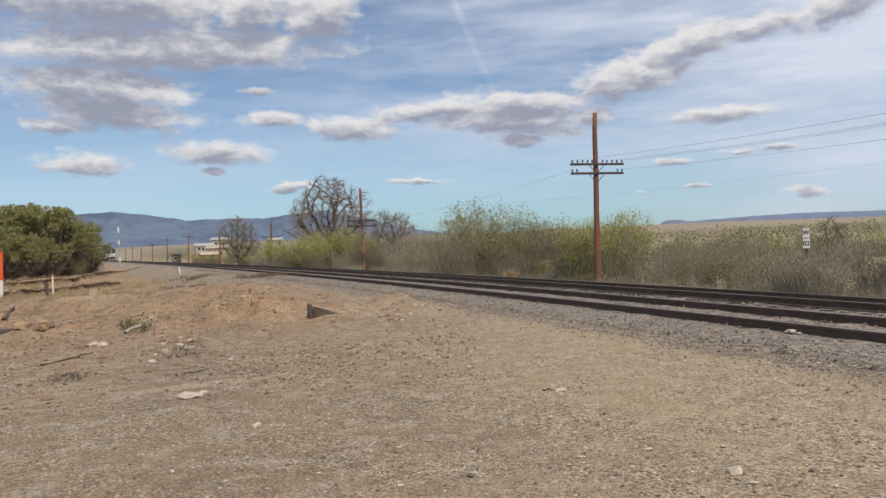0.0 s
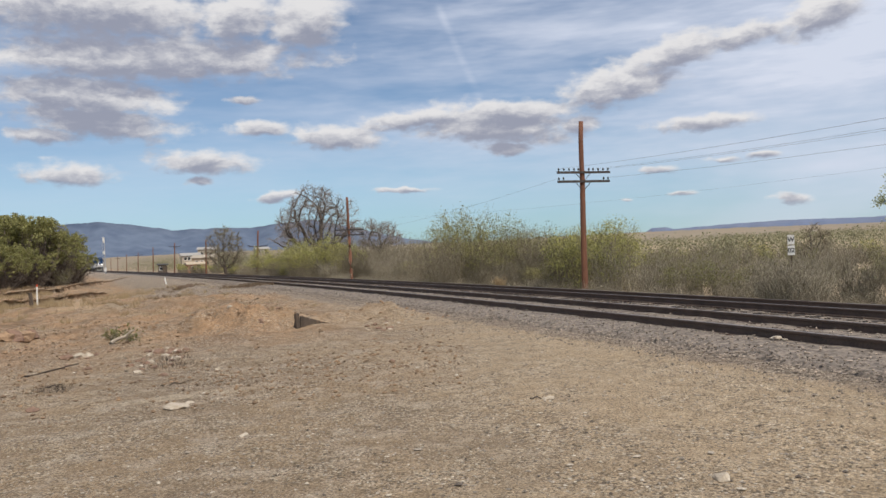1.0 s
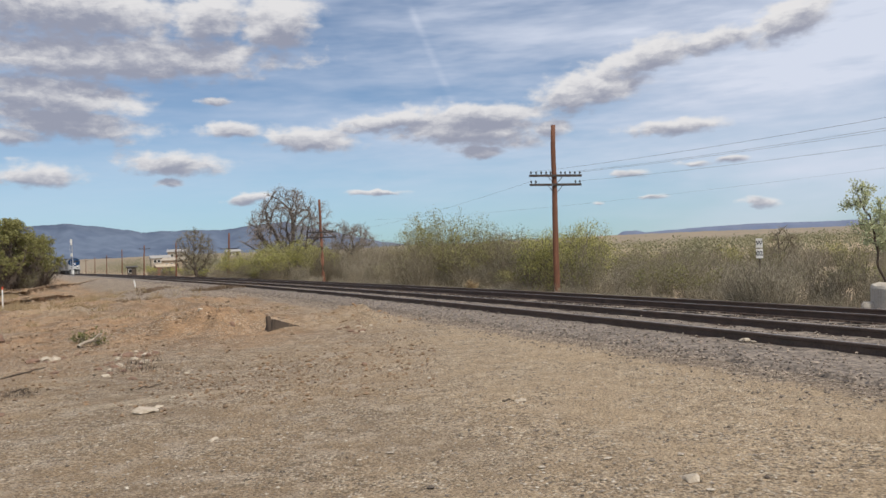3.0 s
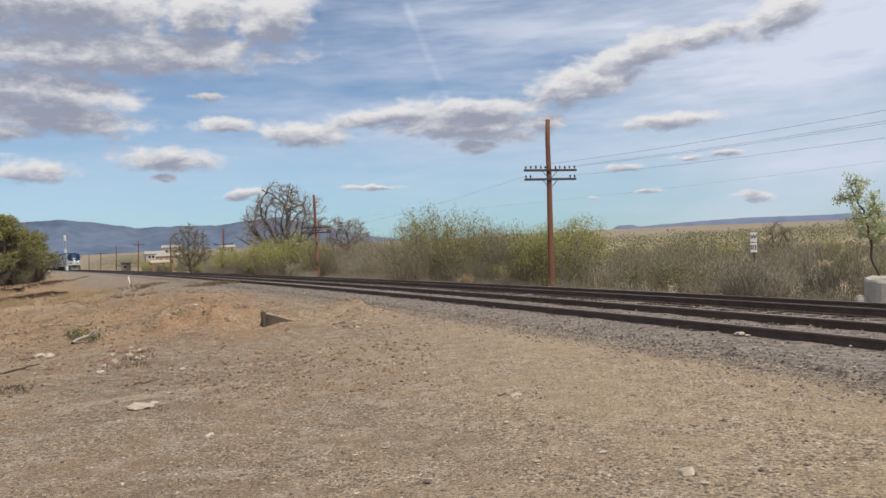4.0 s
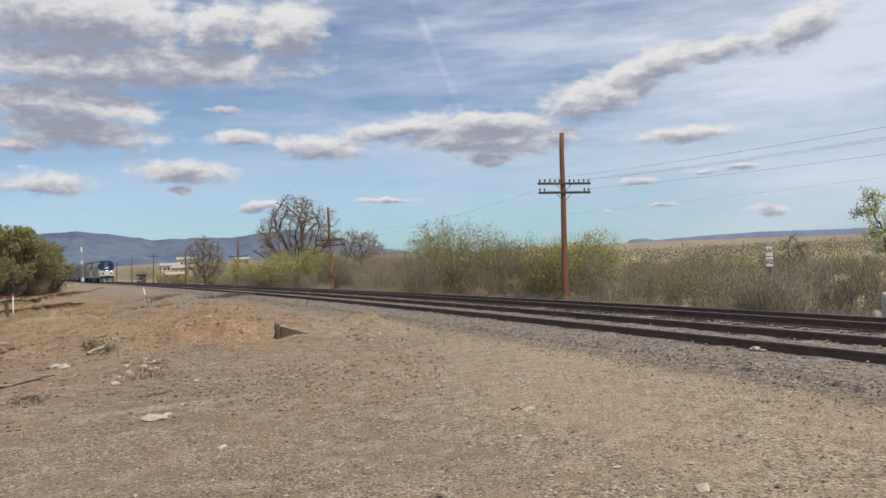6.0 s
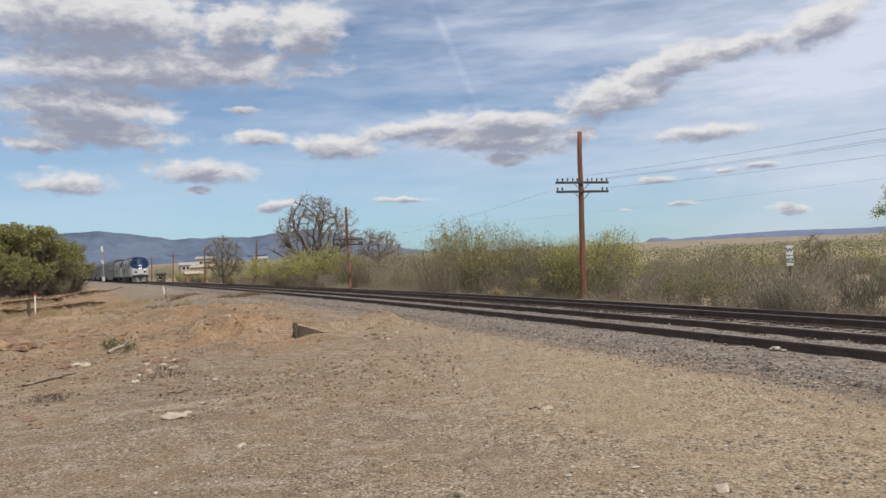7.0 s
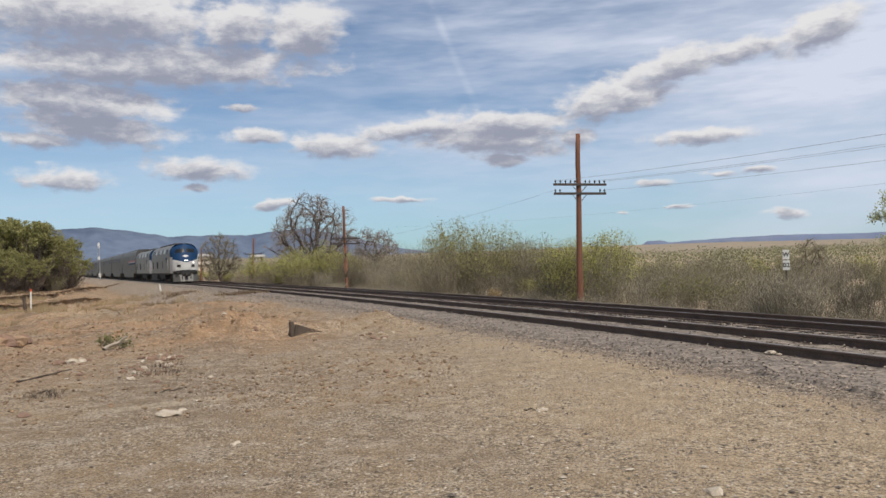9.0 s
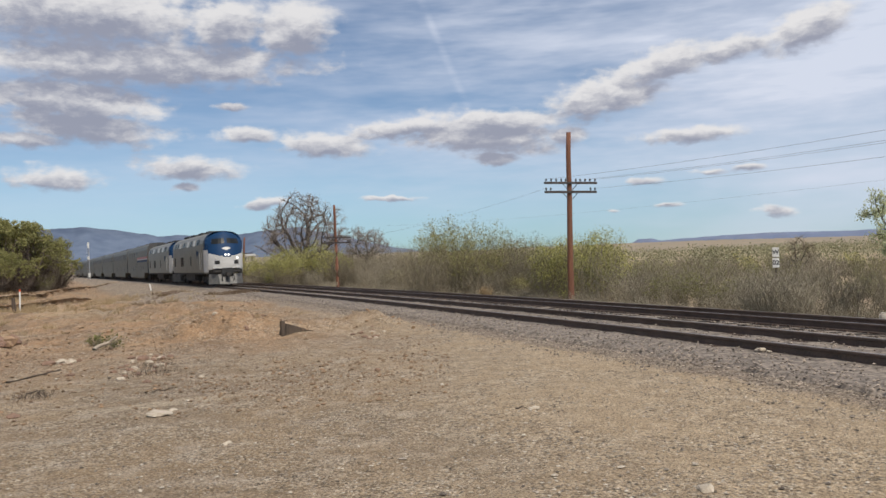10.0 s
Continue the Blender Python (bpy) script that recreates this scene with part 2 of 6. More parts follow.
    patch_ = ramp(noise_(0.75, 6.0, 0.65), 0.40, 0.58, 0.25, 1.0)
    col = mix(mth("MULTIPLY", mth("MULTIPLY", ramp(sp.outputs[0], 0.72, 0.95), 0.75), patch_), col, (0.60, 0.52, 0.41))
    col = mix(mth("MULTIPLY", mth("MULTIPLY", ramp(sp.outputs[1], 0.60, 0.90), 0.9), patch_), col, (0.125, 0.098, 0.072))
    grit = nt.nodes.new("ShaderNodeTexVoronoi")
    grit.inputs["Scale"].default_value = 75.0
    nt.links.new(co, grit.inputs["Vector"])
    gs = nt.nodes.new("ShaderNodeSeparateColor")
    nt.links.new(grit.outputs["Color"], gs.inputs[0])
    col = mix(mth("MULTIPLY", ramp(gs.outputs[0], 0.70, 0.95), 0.7), col, (0.11, 0.085, 0.062))
    col = mix(mth("MULTIPLY", mth("MULTIPLY", ramp(gs.outputs[1], 0.72, 0.97), 0.6), patch_), col, (0.60, 0.51, 0.39))
    fine = noise_(42.0, 5.0, 0.75)
    mid = noise_(3.4, 8.0, 0.72)
    col = mix(0.9, col, mix(ramp(mid, 0.34, 0.66), (0.84, 0.83, 0.82), (1.10, 1.10, 1.10)), "MULTIPLY")
    col = mix(0.8, col, mix(ramp(fine, 0.3, 0.7), (0.42, 0.40, 0.38), (1.50, 1.50, 1.50)), "MULTIPLY")
    nt.links.new(col, p.inputs["Base Color"])
    h = mth("ADD", mth("ADD", mth("MULTIPLY", vo.outputs["Distance"], -0.02), mth("MULTIPLY", mid, 0.04)), mth("MULTIPLY", fine, 0.035))
    b = nt.nodes.new("ShaderNodeBump")
    b.inputs["Strength"].default_value, b.inputs["Distance"].default_value = 0.8, 1.0
    nt.links.new(h, b.inputs["Height"])
    nt.links.new(b.outputs[0], p.inputs["Normal"])
    return m


M_DIRT = ground_mat()
M_BALLAST = mat("ballast_gravel", (0.30, 0.247, 0.198), (0.082, 0.067, 0.056), 0.95, 0, 7.0, 18.0, 1.0, 0.4)
M_STONE = mat("grey_stone", (0.41, 0.335, 0.265), (0.085, 0.070, 0.059), 0.9, 0, 3, 60, 0.4, 1.0, "island")
M_PEBBLE = mat("pebble", (0.58, 0.50, 0.40), (0.085, 0.066, 0.052), 0.9, 0, 3, 60, 0.4, 0.9, "island")
M_PALE = mat("pale_rock", (0.54, 0.465, 0.37), (0.34, 0.275, 0.20), 0.9, 0, 8, 60, 0.6, 0.6)
M_REDROCK = mat("red_rock", (0.28, 0.17, 0.115), (0.15, 0.095, 0.07), 0.9, 0, 8, 50, 0.6, 0.6)
M_RAIL = mat("rusty_rail", (0.150, 0.102, 0.078), (0.082, 0.060, 0.048), 0.75, 0.3, 3, 30, 0.4, 0.6)
M_RAILTOP = mat("worn_rail_head", (0.30, 0.27, 0.25), (0.16, 0.13, 0.11), 0.42, 0.9, 2, 30, 0.1, 0.6)
M_TIE = mat("creosoted_tie", (0.085, 0.065, 0.052), (0.040, 0.032, 0.027), 0.9, 0, 3, 30, 0.5, 0.6, "object", stretch=(1, 6, 6))
M_POLE = mat("weathered_pole_wood", (0.215, 0.088, 0.046), (0.11, 0.048, 0.03), 0.85, 0, 2, 18, 0.5, 0.6, stretch=(8, 8, 0.6))
M_ARM = mat("dark_crossarm_wood", (0.075, 0.058, 0.050), (0.035, 0.029, 0.027), 0.85, 0, 3, 20, 0.4, 0.6)
M_GLASSY = mat("dark_insulator", (0.035, 0.030, 0.030), (0.02, 0.02, 0.02), 0.25, 0, 3, 20, 0.0, 0.6)
M_WIRE = mat("wire", (0.22, 0.21, 0.21), None, 0.6, 0.4, 3, 20, 0.0)
M_OLDWOOD = mat("grey_old_wood", (0.125, 0.092, 0.068), (0.055, 0.041, 0.031), 0.9, 0, 2, 20, 0.6, 0.6, stretch=(6, 6, 1))
M_STICK = mat("bleached_stick", (0.42, 0.36, 0.28), (0.25, 0.2, 0.15), 0.9, 0, 4, 30, 0.5)
M_BARK = mat("grey_bark", (0.145, 0.112, 0.088), (0.072, 0.056, 0.046), 0.95, 0, 2, 14, 0.8, 0.6)
M_TWIG = mat("dry_twig", (0.285, 0.248, 0.182), (0.165, 0.142, 0.10), 0.95, 0, 1.2, 9, 0.0, 1.0, "object")
M_DARKBARK = mat("dark_furrowed_bark", (0.105, 0.082, 0.066), (0.05, 0.04, 0.033), 0.95, 0, 2, 14, 0.8, 0.6)
M_PALETWIG = mat("pale_grey_twig", (0.30, 0.25, 0.21), (0.19, 0.155, 0.13), 0.95, 0, 1.2, 9, 0.0, 1.0)
M_BARETWIG = mat("brown_twig", (0.235, 0.198, 0.135), (0.13, 0.108, 0.074), 0.95, 0, 1.2, 9, 0.0, 1.0, "object")
M_WHITE = mat("white_paint", (0.78, 0.77, 0.74), (0.58, 0.56, 0.52), 0.6, 0, 4, 30, 0.1, 0.5)
M_BLACK = mat("black_paint", (0.02, 0.02, 0.02), None, 0.6, 0, 4, 30, 0.1, 0.5)
M_ORANGE = mat("orange_marker", (0.75, 0.10, 0.02), (0.55, 0.08, 0.03), 0.5, 0, 4, 30, 0.1, 0.5)
M_GALV = mat("galvanised_steel", (0.55, 0.56, 0.57), (0.38, 0.38, 0.39), 0.45, 0.8, 4, 30, 0.1, 0.5)


def leaf_mat(name, a, b):
    m = mat(name, a, b, 0.75, 0, 0.6, 6.0, 0.0, 0.9, "island")
    p = m.node_tree.nodes["Principled BSDF"]
    p.inputs["Subsurface Weight"].default_value = 0.0
    p.inputs["Specular IOR Level"].default_value = 0.2
    nt = m.node_tree
    tr = nt.nodes.new("ShaderNodeBsdfTranslucent")
    tr.inputs[0].default_value = (*[c * 1.2 for c in a], 1)
    mx = nt.nodes.new("ShaderNodeMixShader")
    mx.inputs[0].default_value = 0.3
    nt.links.new(p.outputs[0], mx.inputs[1]), nt.links.new(tr.outputs[0], mx.inputs[2])
    nt.links.new(mx.outputs[0], nt.nodes["Material Output"].inputs[0])
    return m


M_LEAF_SPRING = leaf_mat("spring_leaf", (0.365, 0.345, 0.14), (0.22, 0.203, 0.09))
M_LEAF_YELLOW = leaf_mat("yellow_green_leaf", (0.43, 0.415, 0.135), (0.27, 0.262, 0.092))
M_LEAF_OLIVE = leaf_mat("olive_leaf", (0.215, 0.21, 0.075), (0.105, 0.103, 0.045))
M_LEAF_THICKET = leaf_mat("thicket_leaf", (0.31, 0.298, 0.115), (0.165, 0.158, 0.068))
M_LEAF_DRY = leaf_mat("dry_grey_leaf", (0.285, 0.272, 0.162), (0.18, 0.172, 0.105))
M_STRAW = leaf_mat("straw", (0.44, 0.34, 0.20), (0.28, 0.20, 0.115))
# also colours the weed rows that stand for ledge shade
M_WEED_AND_SHADE = leaf_mat("dead_weed_and_shade", (0.22, 0.155, 0.098), (0.12, 0.083, 0.055))
M_LEAF_PALE = leaf_mat("pale_young_leaf", (0.55, 0.57, 0.36), (0.37, 0.40, 0.23))


# ---- the lie of the land ----
def track_x(y):
    """Middle of the near track."""
    if y < 0:
        return 10.454 - 0.303 * y
    return 16.584 - 0.4561 * y - 6.13 * math.exp(-y / 40)


def track_way(y):
    s = -0.303 if y < 0 else -0.4561 + 0.15325 * math.exp(-y / 40)
    return Vector((s, 1, 0)).normalized()


def beside(y, off, z=0.0):
    """The place off metres to the far side of the near track, where its middle passes y."""
    w = track_way(y)
    return Vector((track_x(y) + w.y * off, y - w.x * off, z))


def smooth(a, b, v):
    k = min(1.0, max(0.0, (v - a) / (b - a)))
    return k * k * (3 - 2 * k)


def off_track(x, y):
    k = y
    for _ in range(2):
        w = track_way(k)
        d = Vector((x - track_x(k), y - k, 0))
        k += d.dot(w)
    w = track_way(k)
    return (x - track_x(k)) * w.y - (y - k) * w.x


BED = ((-40, None), (-4.4, None), (-2.2, 0.066), (1.9, 0.066), (2.9, -0.125), (6.9, -0.155), (8.6, -0.55), (11.5, -1.0))
MOUNDS = ((-4.9, 21.3, 1.5, 0.8, 0.62), (-1.2, 21.8, 1.2, 0.8, 0.42), (-6.9, 21.0, 1.5, 0.8, 0.2), (-13.0, 33.0, 4.0, 3.0, 0.5), (-22.0, 47.0, 5.0, 3.0, 0.35),
          (-8.5, 35.0, 2.5, 2.0, 0.3), (-15.0, 44.0, 2.2, 4.0, 0.35), (-12.5, 40.0, 2.0, 1.4, 0.28), (-20.5, 57.0, 2.0, 5.0, 0.30), (-11.0, 28.0, 2.6, 1.0, 0.22), (-15.5, 35.0, 1.6, 2.6, 0.24))


LEDGES = ((-23.9, 70.0, 3.2, 0.38, 1, -21.4), (-23.9, 82.0, 13.0, 0.36, 2, -19.9))


def ledge_at(a, k):
    a0, d0, way, h, seed, end = LEDGES[k]
    return d0 + (a - a0) * (way if a > a0 else 1.5) + 1.8 * noise.noise((a * 0.8, seed, 0)) + 0.7 * noise.noise((a * 3.1, seed, 4))


def ledges(x, y):
    """Two low cut banks across the wash: how high the ground stands above its floor."""
    a, r = math.degrees(math.atan2(x, y)), math.hypot(x, y)
    if not -60 < a < -17 or not 50 < r < 320:
        return 0.0
    z = 0.0
    for k, (a0, d0, way, h, seed, end) in enumerate(LEDGES):
        edge = ledge_at(a, k) + 0.35 * noise.noise((x * 0.9, y * 0.9, seed))
        z += h * (smooth(edge - 0.2, edge + 0.25, r) + 0.15 * smooth(edge - 0.2, edge + 0.4, r) * smooth(edge + 4, edge + 0.6, r)) * smooth(end + 0.9, end - 0.9, a)
    return z


def bare(x, y):
    """The ground before the railway was built on it."""
    r = math.hypot(x, y)
    z = 0.035 * noise.noise((x * 0.55, y * 0.55, 0)) + 0.10 * noise.noise((x * 0.12, y * 0.12, 3)) * smooth(6, 20, r)
    side = smooth(4.0, -6.0, x + 0.27 * y)
    z -= 0.66 * smooth(24, 46, r) * side
    z -= 0.15 * smooth(12, 24, r) * side
    z += ledges(x, y)
    z += 0.45 * smooth(84, 140, r) * side * smooth(-21, -19, math.degrees(math.atan2(x, y)))
    for mx, my, a, b, h in MOUNDS:
        d = ((x - mx) / a) ** 2 + ((y - my) / b) ** 2
        if d < 6:
            z += h * math.exp(-d) * (1 + 0.5 * noise.noise((x * 2.3, y * 2.3, 7)))
    rough_ = smooth(12, 24, r) * smooth(120, 60, r)
    z += rough_ * (0.10 * noise.noise((x * 1.3, y * 1.3, 1)) + (0.10 + 0.16 * side) * noise.noise((x * 0.45, y * 0.45, 6)) + 0.055 * noise.noise((x * 3.6, y * 3.6, 8)))
    return z


def land(x, y, fill=0.0):
    """Height of the ground; fill: how far below the gravel bed it lies."""
    r = math.hypot(x, y)
    if r > 420:
        return -1.0 + 0.0
    u = off_track(x, y)
    g = bare(x, y)
    foot = -4.4 - 5.0 * smooth(30, 70, y)
    if u < foot:
        z = g
    elif u > 11.5:
        z = -1.0 + 0.12 * noise.noise((x * 0.2, y * 0.2, 5))
    else:
        z = 0.0
        bed = ((foot, None),) + BED[2:]
        for (a, za), (b, zb) in zip(bed, bed[1:]):
            if a <= u <= b:
                k = smooth(a, b, u)
                z = (g if za is None else za) * (1 - k) + (g if zb is None else zb) * k
        z -= fill * smooth(-4.0, -2.8, u) * smooth(9.0, 7.5, u)
    return z + (-1.0 - z) * smooth(300, 420, r)


def at(az, d, z=None, lift=0.0):
    x, y = d * math.sin(radians(az)), d * math.cos(radians(az))
    return Vector((x, y, land(x, y) + lift if z is None else z))


# ---- mesh helpers ----
def mesh_of(name, verts, faces, mats, flat=True, slots=None):
    me = bpy.data.meshes.new(name)
    me.from_pydata([tuple(v) for v in verts], [], faces)
    for m in mats if isinstance(mats, (list, tuple)) else [mats]:
        me.materials.append(m)
    if slots is not None:
        me.polygons.foreach_set("material_index", slots)
    if not flat:
        me.polygons.foreach_set("use_smooth", [True] * len(me.polygons))
    me.update()
    return me


def piece(name, verts, faces, mats, parent=None, label="", flat=True, slots=None):
    ob = new(name, mesh_of(name, verts, faces, mats, flat, slots))
    if parent is not None:
        ob.parent = parent
    if label:
        tagged(ob, label)
    return ob


def part(name, bm, material, parent=None, label="", flat=True):
    me = bpy.data.meshes.new(name)
    bm.normal_update()
    bm.to_mesh(me)
    bm.free()
    for m in material if isinstance(material, (list, tuple)) else [material]:
        me.materials.append(m)
    if not flat:
        me.polygons.foreach_set("use_smooth", [True] * len(me.polygons))
    ob = new(name, me)
    if parent is not None:
        ob.parent = parent
    if label:
        tagged(ob, label)
    return ob


def box(bm, c, s, bevel=0.0, rot=None):
    r = bmesh.ops.create_cube(bm, size=1.0)
    vs = r["verts"]
    m = Matrix.Translation(c) @ (rot or Matrix()) @ Matrix.Diagonal((*s, 1))
    bmesh.ops.transform(bm, matrix=m, verts=vs)
    if bevel:
        es = list({e for v in vs for e in v.link_edges})
        bmesh.ops.bevel(bm, geom=es, offset=bevel, segments=2, affect="EDGES", clamp_overlap=True)


def rod(bm, a, b, r0, r1=None, sides=8):
    a, b = Vector(a), Vector(b)
    d = b - a
    m = Matrix.Translation((a + b) / 2) @ d.to_track_quat("Z", "Y").to_matrix().to_4x4()
    bmesh.ops.create_cone(bm, cap_ends=True, segments=sides, radius1=r0, radius2=r0 if r1 is None else r1, depth=d.length, matrix=m)


def tube(verts, faces, a, b, r0, r1, sides=4):
    """A tapered stem, added to lists of corners and faces."""
    a, b = Vector(a), Vector(b)
    d = (b - a)
    q = d.to_track_quat("Z", "Y")
    n = len(verts)
    for p, r in ((a, r0), (b, r1)):
        for i in range(sides):
            k = 2 * math.pi * i / sides
            verts.append(p + q @ Vector((r * math.cos(k), r * math.sin(k), 0)))
    for i in range(sides):
        j = (i + 1) % sides
        faces.append((n + i, n + j, n + sides + j, n + sides + i))


def stem(verts, faces, pts, radii, sides=6):
    """One bent, tapered stem with a closed tip."""
    n = len(verts)
    for k, (p, r) in enumerate(zip(pts, radii)):
        d = (pts[min(k + 1, len(pts) - 1)] - pts[max(k - 1, 0)]).normalized()
        q = d.to_track_quat("Z", "Y")
        for i in range(sides):
            a = 2 * math.pi * i / sides
            verts.append(p + q @ Vector((r * math.cos(a), r * math.sin(a), 0)))
    for k in range(len(pts) - 1):
        for i in range(sides):
            j = (i + 1) % sides
            faces.append((n + k * sides + i, n + k * sides + j, n + (k + 1) * sides + j, n + (k + 1) * sides + i))
    c = n + (len(pts) - 1) * sides
    faces.append(tuple(c + i for i in range(sides)))


def leaves(verts, faces, places, size, rng, droop=0.0):
    for p in places:
        s = size * rng.uniform(0.6, 1.4)
        d = Vector((rng.gauss(0, 1), rng.gauss(0, 1), rng.gauss(0, 0.8) - droop)).normalized()
        e = d.cross(Vector((rng.gauss(0, 1), rng.gauss(0, 1), rng.gauss(0, 1)))).normalized() * s * 0.45
        n = len(verts)
        verts += [p, p + d * s * 0.5 + e, p + d * s, p + d * s * 0.5 - e]
        faces.append((n, n + 1, n + 2, n + 3))


ICO = [(0, 0, 1), (0.9, 0, 0.3), (0.28, 0.85, 0.3), (-0.72, 0.52, 0.3), (-0.72, -0.52, 0.3), (0.28, -0.85, 0.3), (0, 0, -0.5)]
ICOF = [(0, 1, 2), (0, 2, 3), (0, 3, 4), (0, 4, 5), (0, 5, 1), (6, 2, 1), (6, 3, 2), (6, 4, 3), (6, 5, 4), (6, 1, 5)]


def stone(verts, faces, p, s, rng, squash=0.7):
    n = len(verts)
    k = rng.uniform(0, 6.28)
    c, sn = math.cos(k), math.sin(k)
    ax, ay = rng.uniform(0.7, 1.3), rng.uniform(0.7, 1.3)
    for x, y, z in ICO:
        j = s * rng.uniform(0.75, 1.25)
        x, y, z = x * ax * j, y * ay * j, z * squash * j
        verts.append((p[0] + x * c - y * sn, p[1] + x * sn + y * c, p[2] + z))
    faces.extend((a + n, b + n, d + n) for a, b, d in ICOF)


# ---- ground, ballast, tracks ----
def ground():
    fine = [-46 + 0.36 * i for i in range(257)]
    rest = [46.2 + (360 - 92.4) * i / 60 for i in range(1, 60)]
    azs = fine + rest
    rs = [1.1]
    while rs[-1] < 4700:
        rs.append(rs[-1] * (1.005 if 64 < rs[-1] < 90 else 1.018 if rs[-1] < 130 else 1.07))
    verts = [(0, 0, bare(0, 0))]
    for r in rs:
        for a in azs:
            x, y = r * math.sin(radians(a)), r * math.cos(radians(a))
            verts.append((x, y, land(x, y, 0.07)))
    n = len(azs)
    faces = [(0, 1 + (i + 1) % n, 1 + i) for i in range(n)]
    for k in range(len(rs) - 1):
        for i in range(n):
            j = (i + 1) % n
            faces.append((1 + k * n + i, 1 + k * n + j, 1 + (k + 1) * n + j, 1 + (k + 1) * n + i))
    ob = piece("ground", verts, faces, M_DIRT, flat=False)
    layer = ob.data.attributes.new("gravel", "FLOAT", "POINT")
    us_ = [off_track(p[0], p[1]) if math.hypot(p[0], p[1]) < 500 else 90 for p in verts]
    layer.data.foreach_set("value", [smooth(-3.4 - 6.4 * smooth(22, 60, p[1]), -2.3 - 2.6 * smooth(22, 60, p[1]), q) * smooth(12.0, 8.5, q) for q, p in zip(us_, verts)])
    tagged(ob, "bare tan dirt yard with gravel and orange soil", "ground", kind="structure")


YS = [-60 + 1.0 * i for i in range(40)] + [-20 + 0.5 * i for i in range(180)] + [70 + 4.0 * i for i in range(120)]


def ballast():
    offs = [-2.35, -2.25, -2.1, -2.0, -1.8, -1.2, -0.5, 0.2, 0.9, 1.5, 1.9, 2.2, 2.6, 3.0, 3.6, 4.3, 5.0, 5.7, 6.4, 6.9, 7.4, 7.9]
    verts, faces = [], []
    for y in YS:
        for o in offs:
            p = beside(y, o + 0.12 * noise.noise((y * 0.8, o, 0)))
            z = land(p.x, p.y)
            z += 0.045 * noise.noise((p.x * 2.2, p.y * 2.2, 0)) + 0.02 * noise.noise((p.x * 7, p.y * 7, 4)) - (0.09 if o in (-2.35, 7.9) else 0)
            verts.append((p.x, p.y, z - 0.015))
    n = len(offs)
    for k in range(len(YS) - 1):
        for i in range(n - 1):
            faces.append((k * n + i, k * n + i + 1, (k + 1) * n + i + 1, (k + 1) * n + i))
    ob = piece("ballast", verts, faces, M_BALLAST, flat=False)
    tagged(ob, "grey crushed-stone ballast under the tracks", "ballast", kind="structure")


RAIL = [(-0.076, 0.0), (0.076, 0.0), (0.076, 0.02), (0.014, 0.04), (0.010, 0.125), (0.036, 0.14), (0.037, 0.172), (0.028, 0.182), (-0.028, 0.182), (-0.037, 0.172), (-0.036, 0.14), (-0.010, 0.125), (-0.014, 0.04), (-0.076, 0.02)]


def rail(parent, off, foot):
    verts, faces, slots = [], [], []
    n = len(RAIL)
    for y in YS:
        for a, h in RAIL:
            p = beside(y, off + a)
            verts.append((p.x, p.y, foot + h))
    for k in range(len(YS) - 1):
        for i in range(n):
            j = (i + 1) % n
            faces.append((k * n + i, k * n + j, (k + 1) * n + j, (k + 1) * n + i))
            slots.append(1 if i == 7 else 0)
    piece("rail", verts, faces, [M_RAIL, M_RAILTOP], parent, slots=slots)


def track(mid, top_near, top_far, label):
    thing = tagged(new("railway_track"), label, "track", "railway tracks")
    for s, top in ((-0.755, top_near), (0.755, top_far)):
        rail(thing, mid + s, top - 0.182)
    tilt = math.atan2(top_far - top_near, 1.51)
    bm = bmesh.new()
    box(bm, (0, 0, -0.09), (2.6, 0.23, 0.18), 0.012)
    me = bpy.data.meshes.new("tie")
    bm.to_mesh(me)
    bm.free()
    me.materials.append(M_TIE)
    rng = random.Random(5)
    verts, faces = [], []
    y = -8.0
    count = 0
    while y < 330:
        w = track_way(y)
        p = beside(y, mid + rng.uniform(-0.04, 0.04), (top_near + top_far) / 2 - 0.182 + rng.uniform(-0.008, 0.002))
        turn = math.atan2(-w.x, w.y) + rng.uniform(-0.02, 0.02)
        if count < 260:
            t = new("tie", me)
            t.parent = thing
            t.matrix_basis = Matrix.Translation(p) @ Matrix.Rotation(turn, 4, "Z") @ Matrix.Rotation(-tilt, 4, "Y")
            for s in (-0.755, 0.755):
                for e in (-0.11, 0.11):
                    q = beside(y, mid + s + e)
                    z = (top_near if s < 0 else top_far) - 0.172
                    n = len(verts)
                    verts += [(q.x + dx, q.y + dy, z + dz) for dz in (-0.02, 0.018 + rng.uniform(0, 0.012)) for dx, dy in ((-0.02, -0.05), (0.02, -0.05), (0.02, 0.05), (-0.02, 0.05))]
                    faces += [(n + a, n + b, n + c, n + d) for a, b, c, d in ((0, 1, 5, 4), (1, 2, 6, 5), (2, 3, 7, 6), (3, 0, 4, 7), (4, 5, 6, 7))]
        count += 1
        y += 0.52 * w.y
    tagged(piece("spike", verts, faces, M_RAIL, thing), kind="stuff")
    return thing


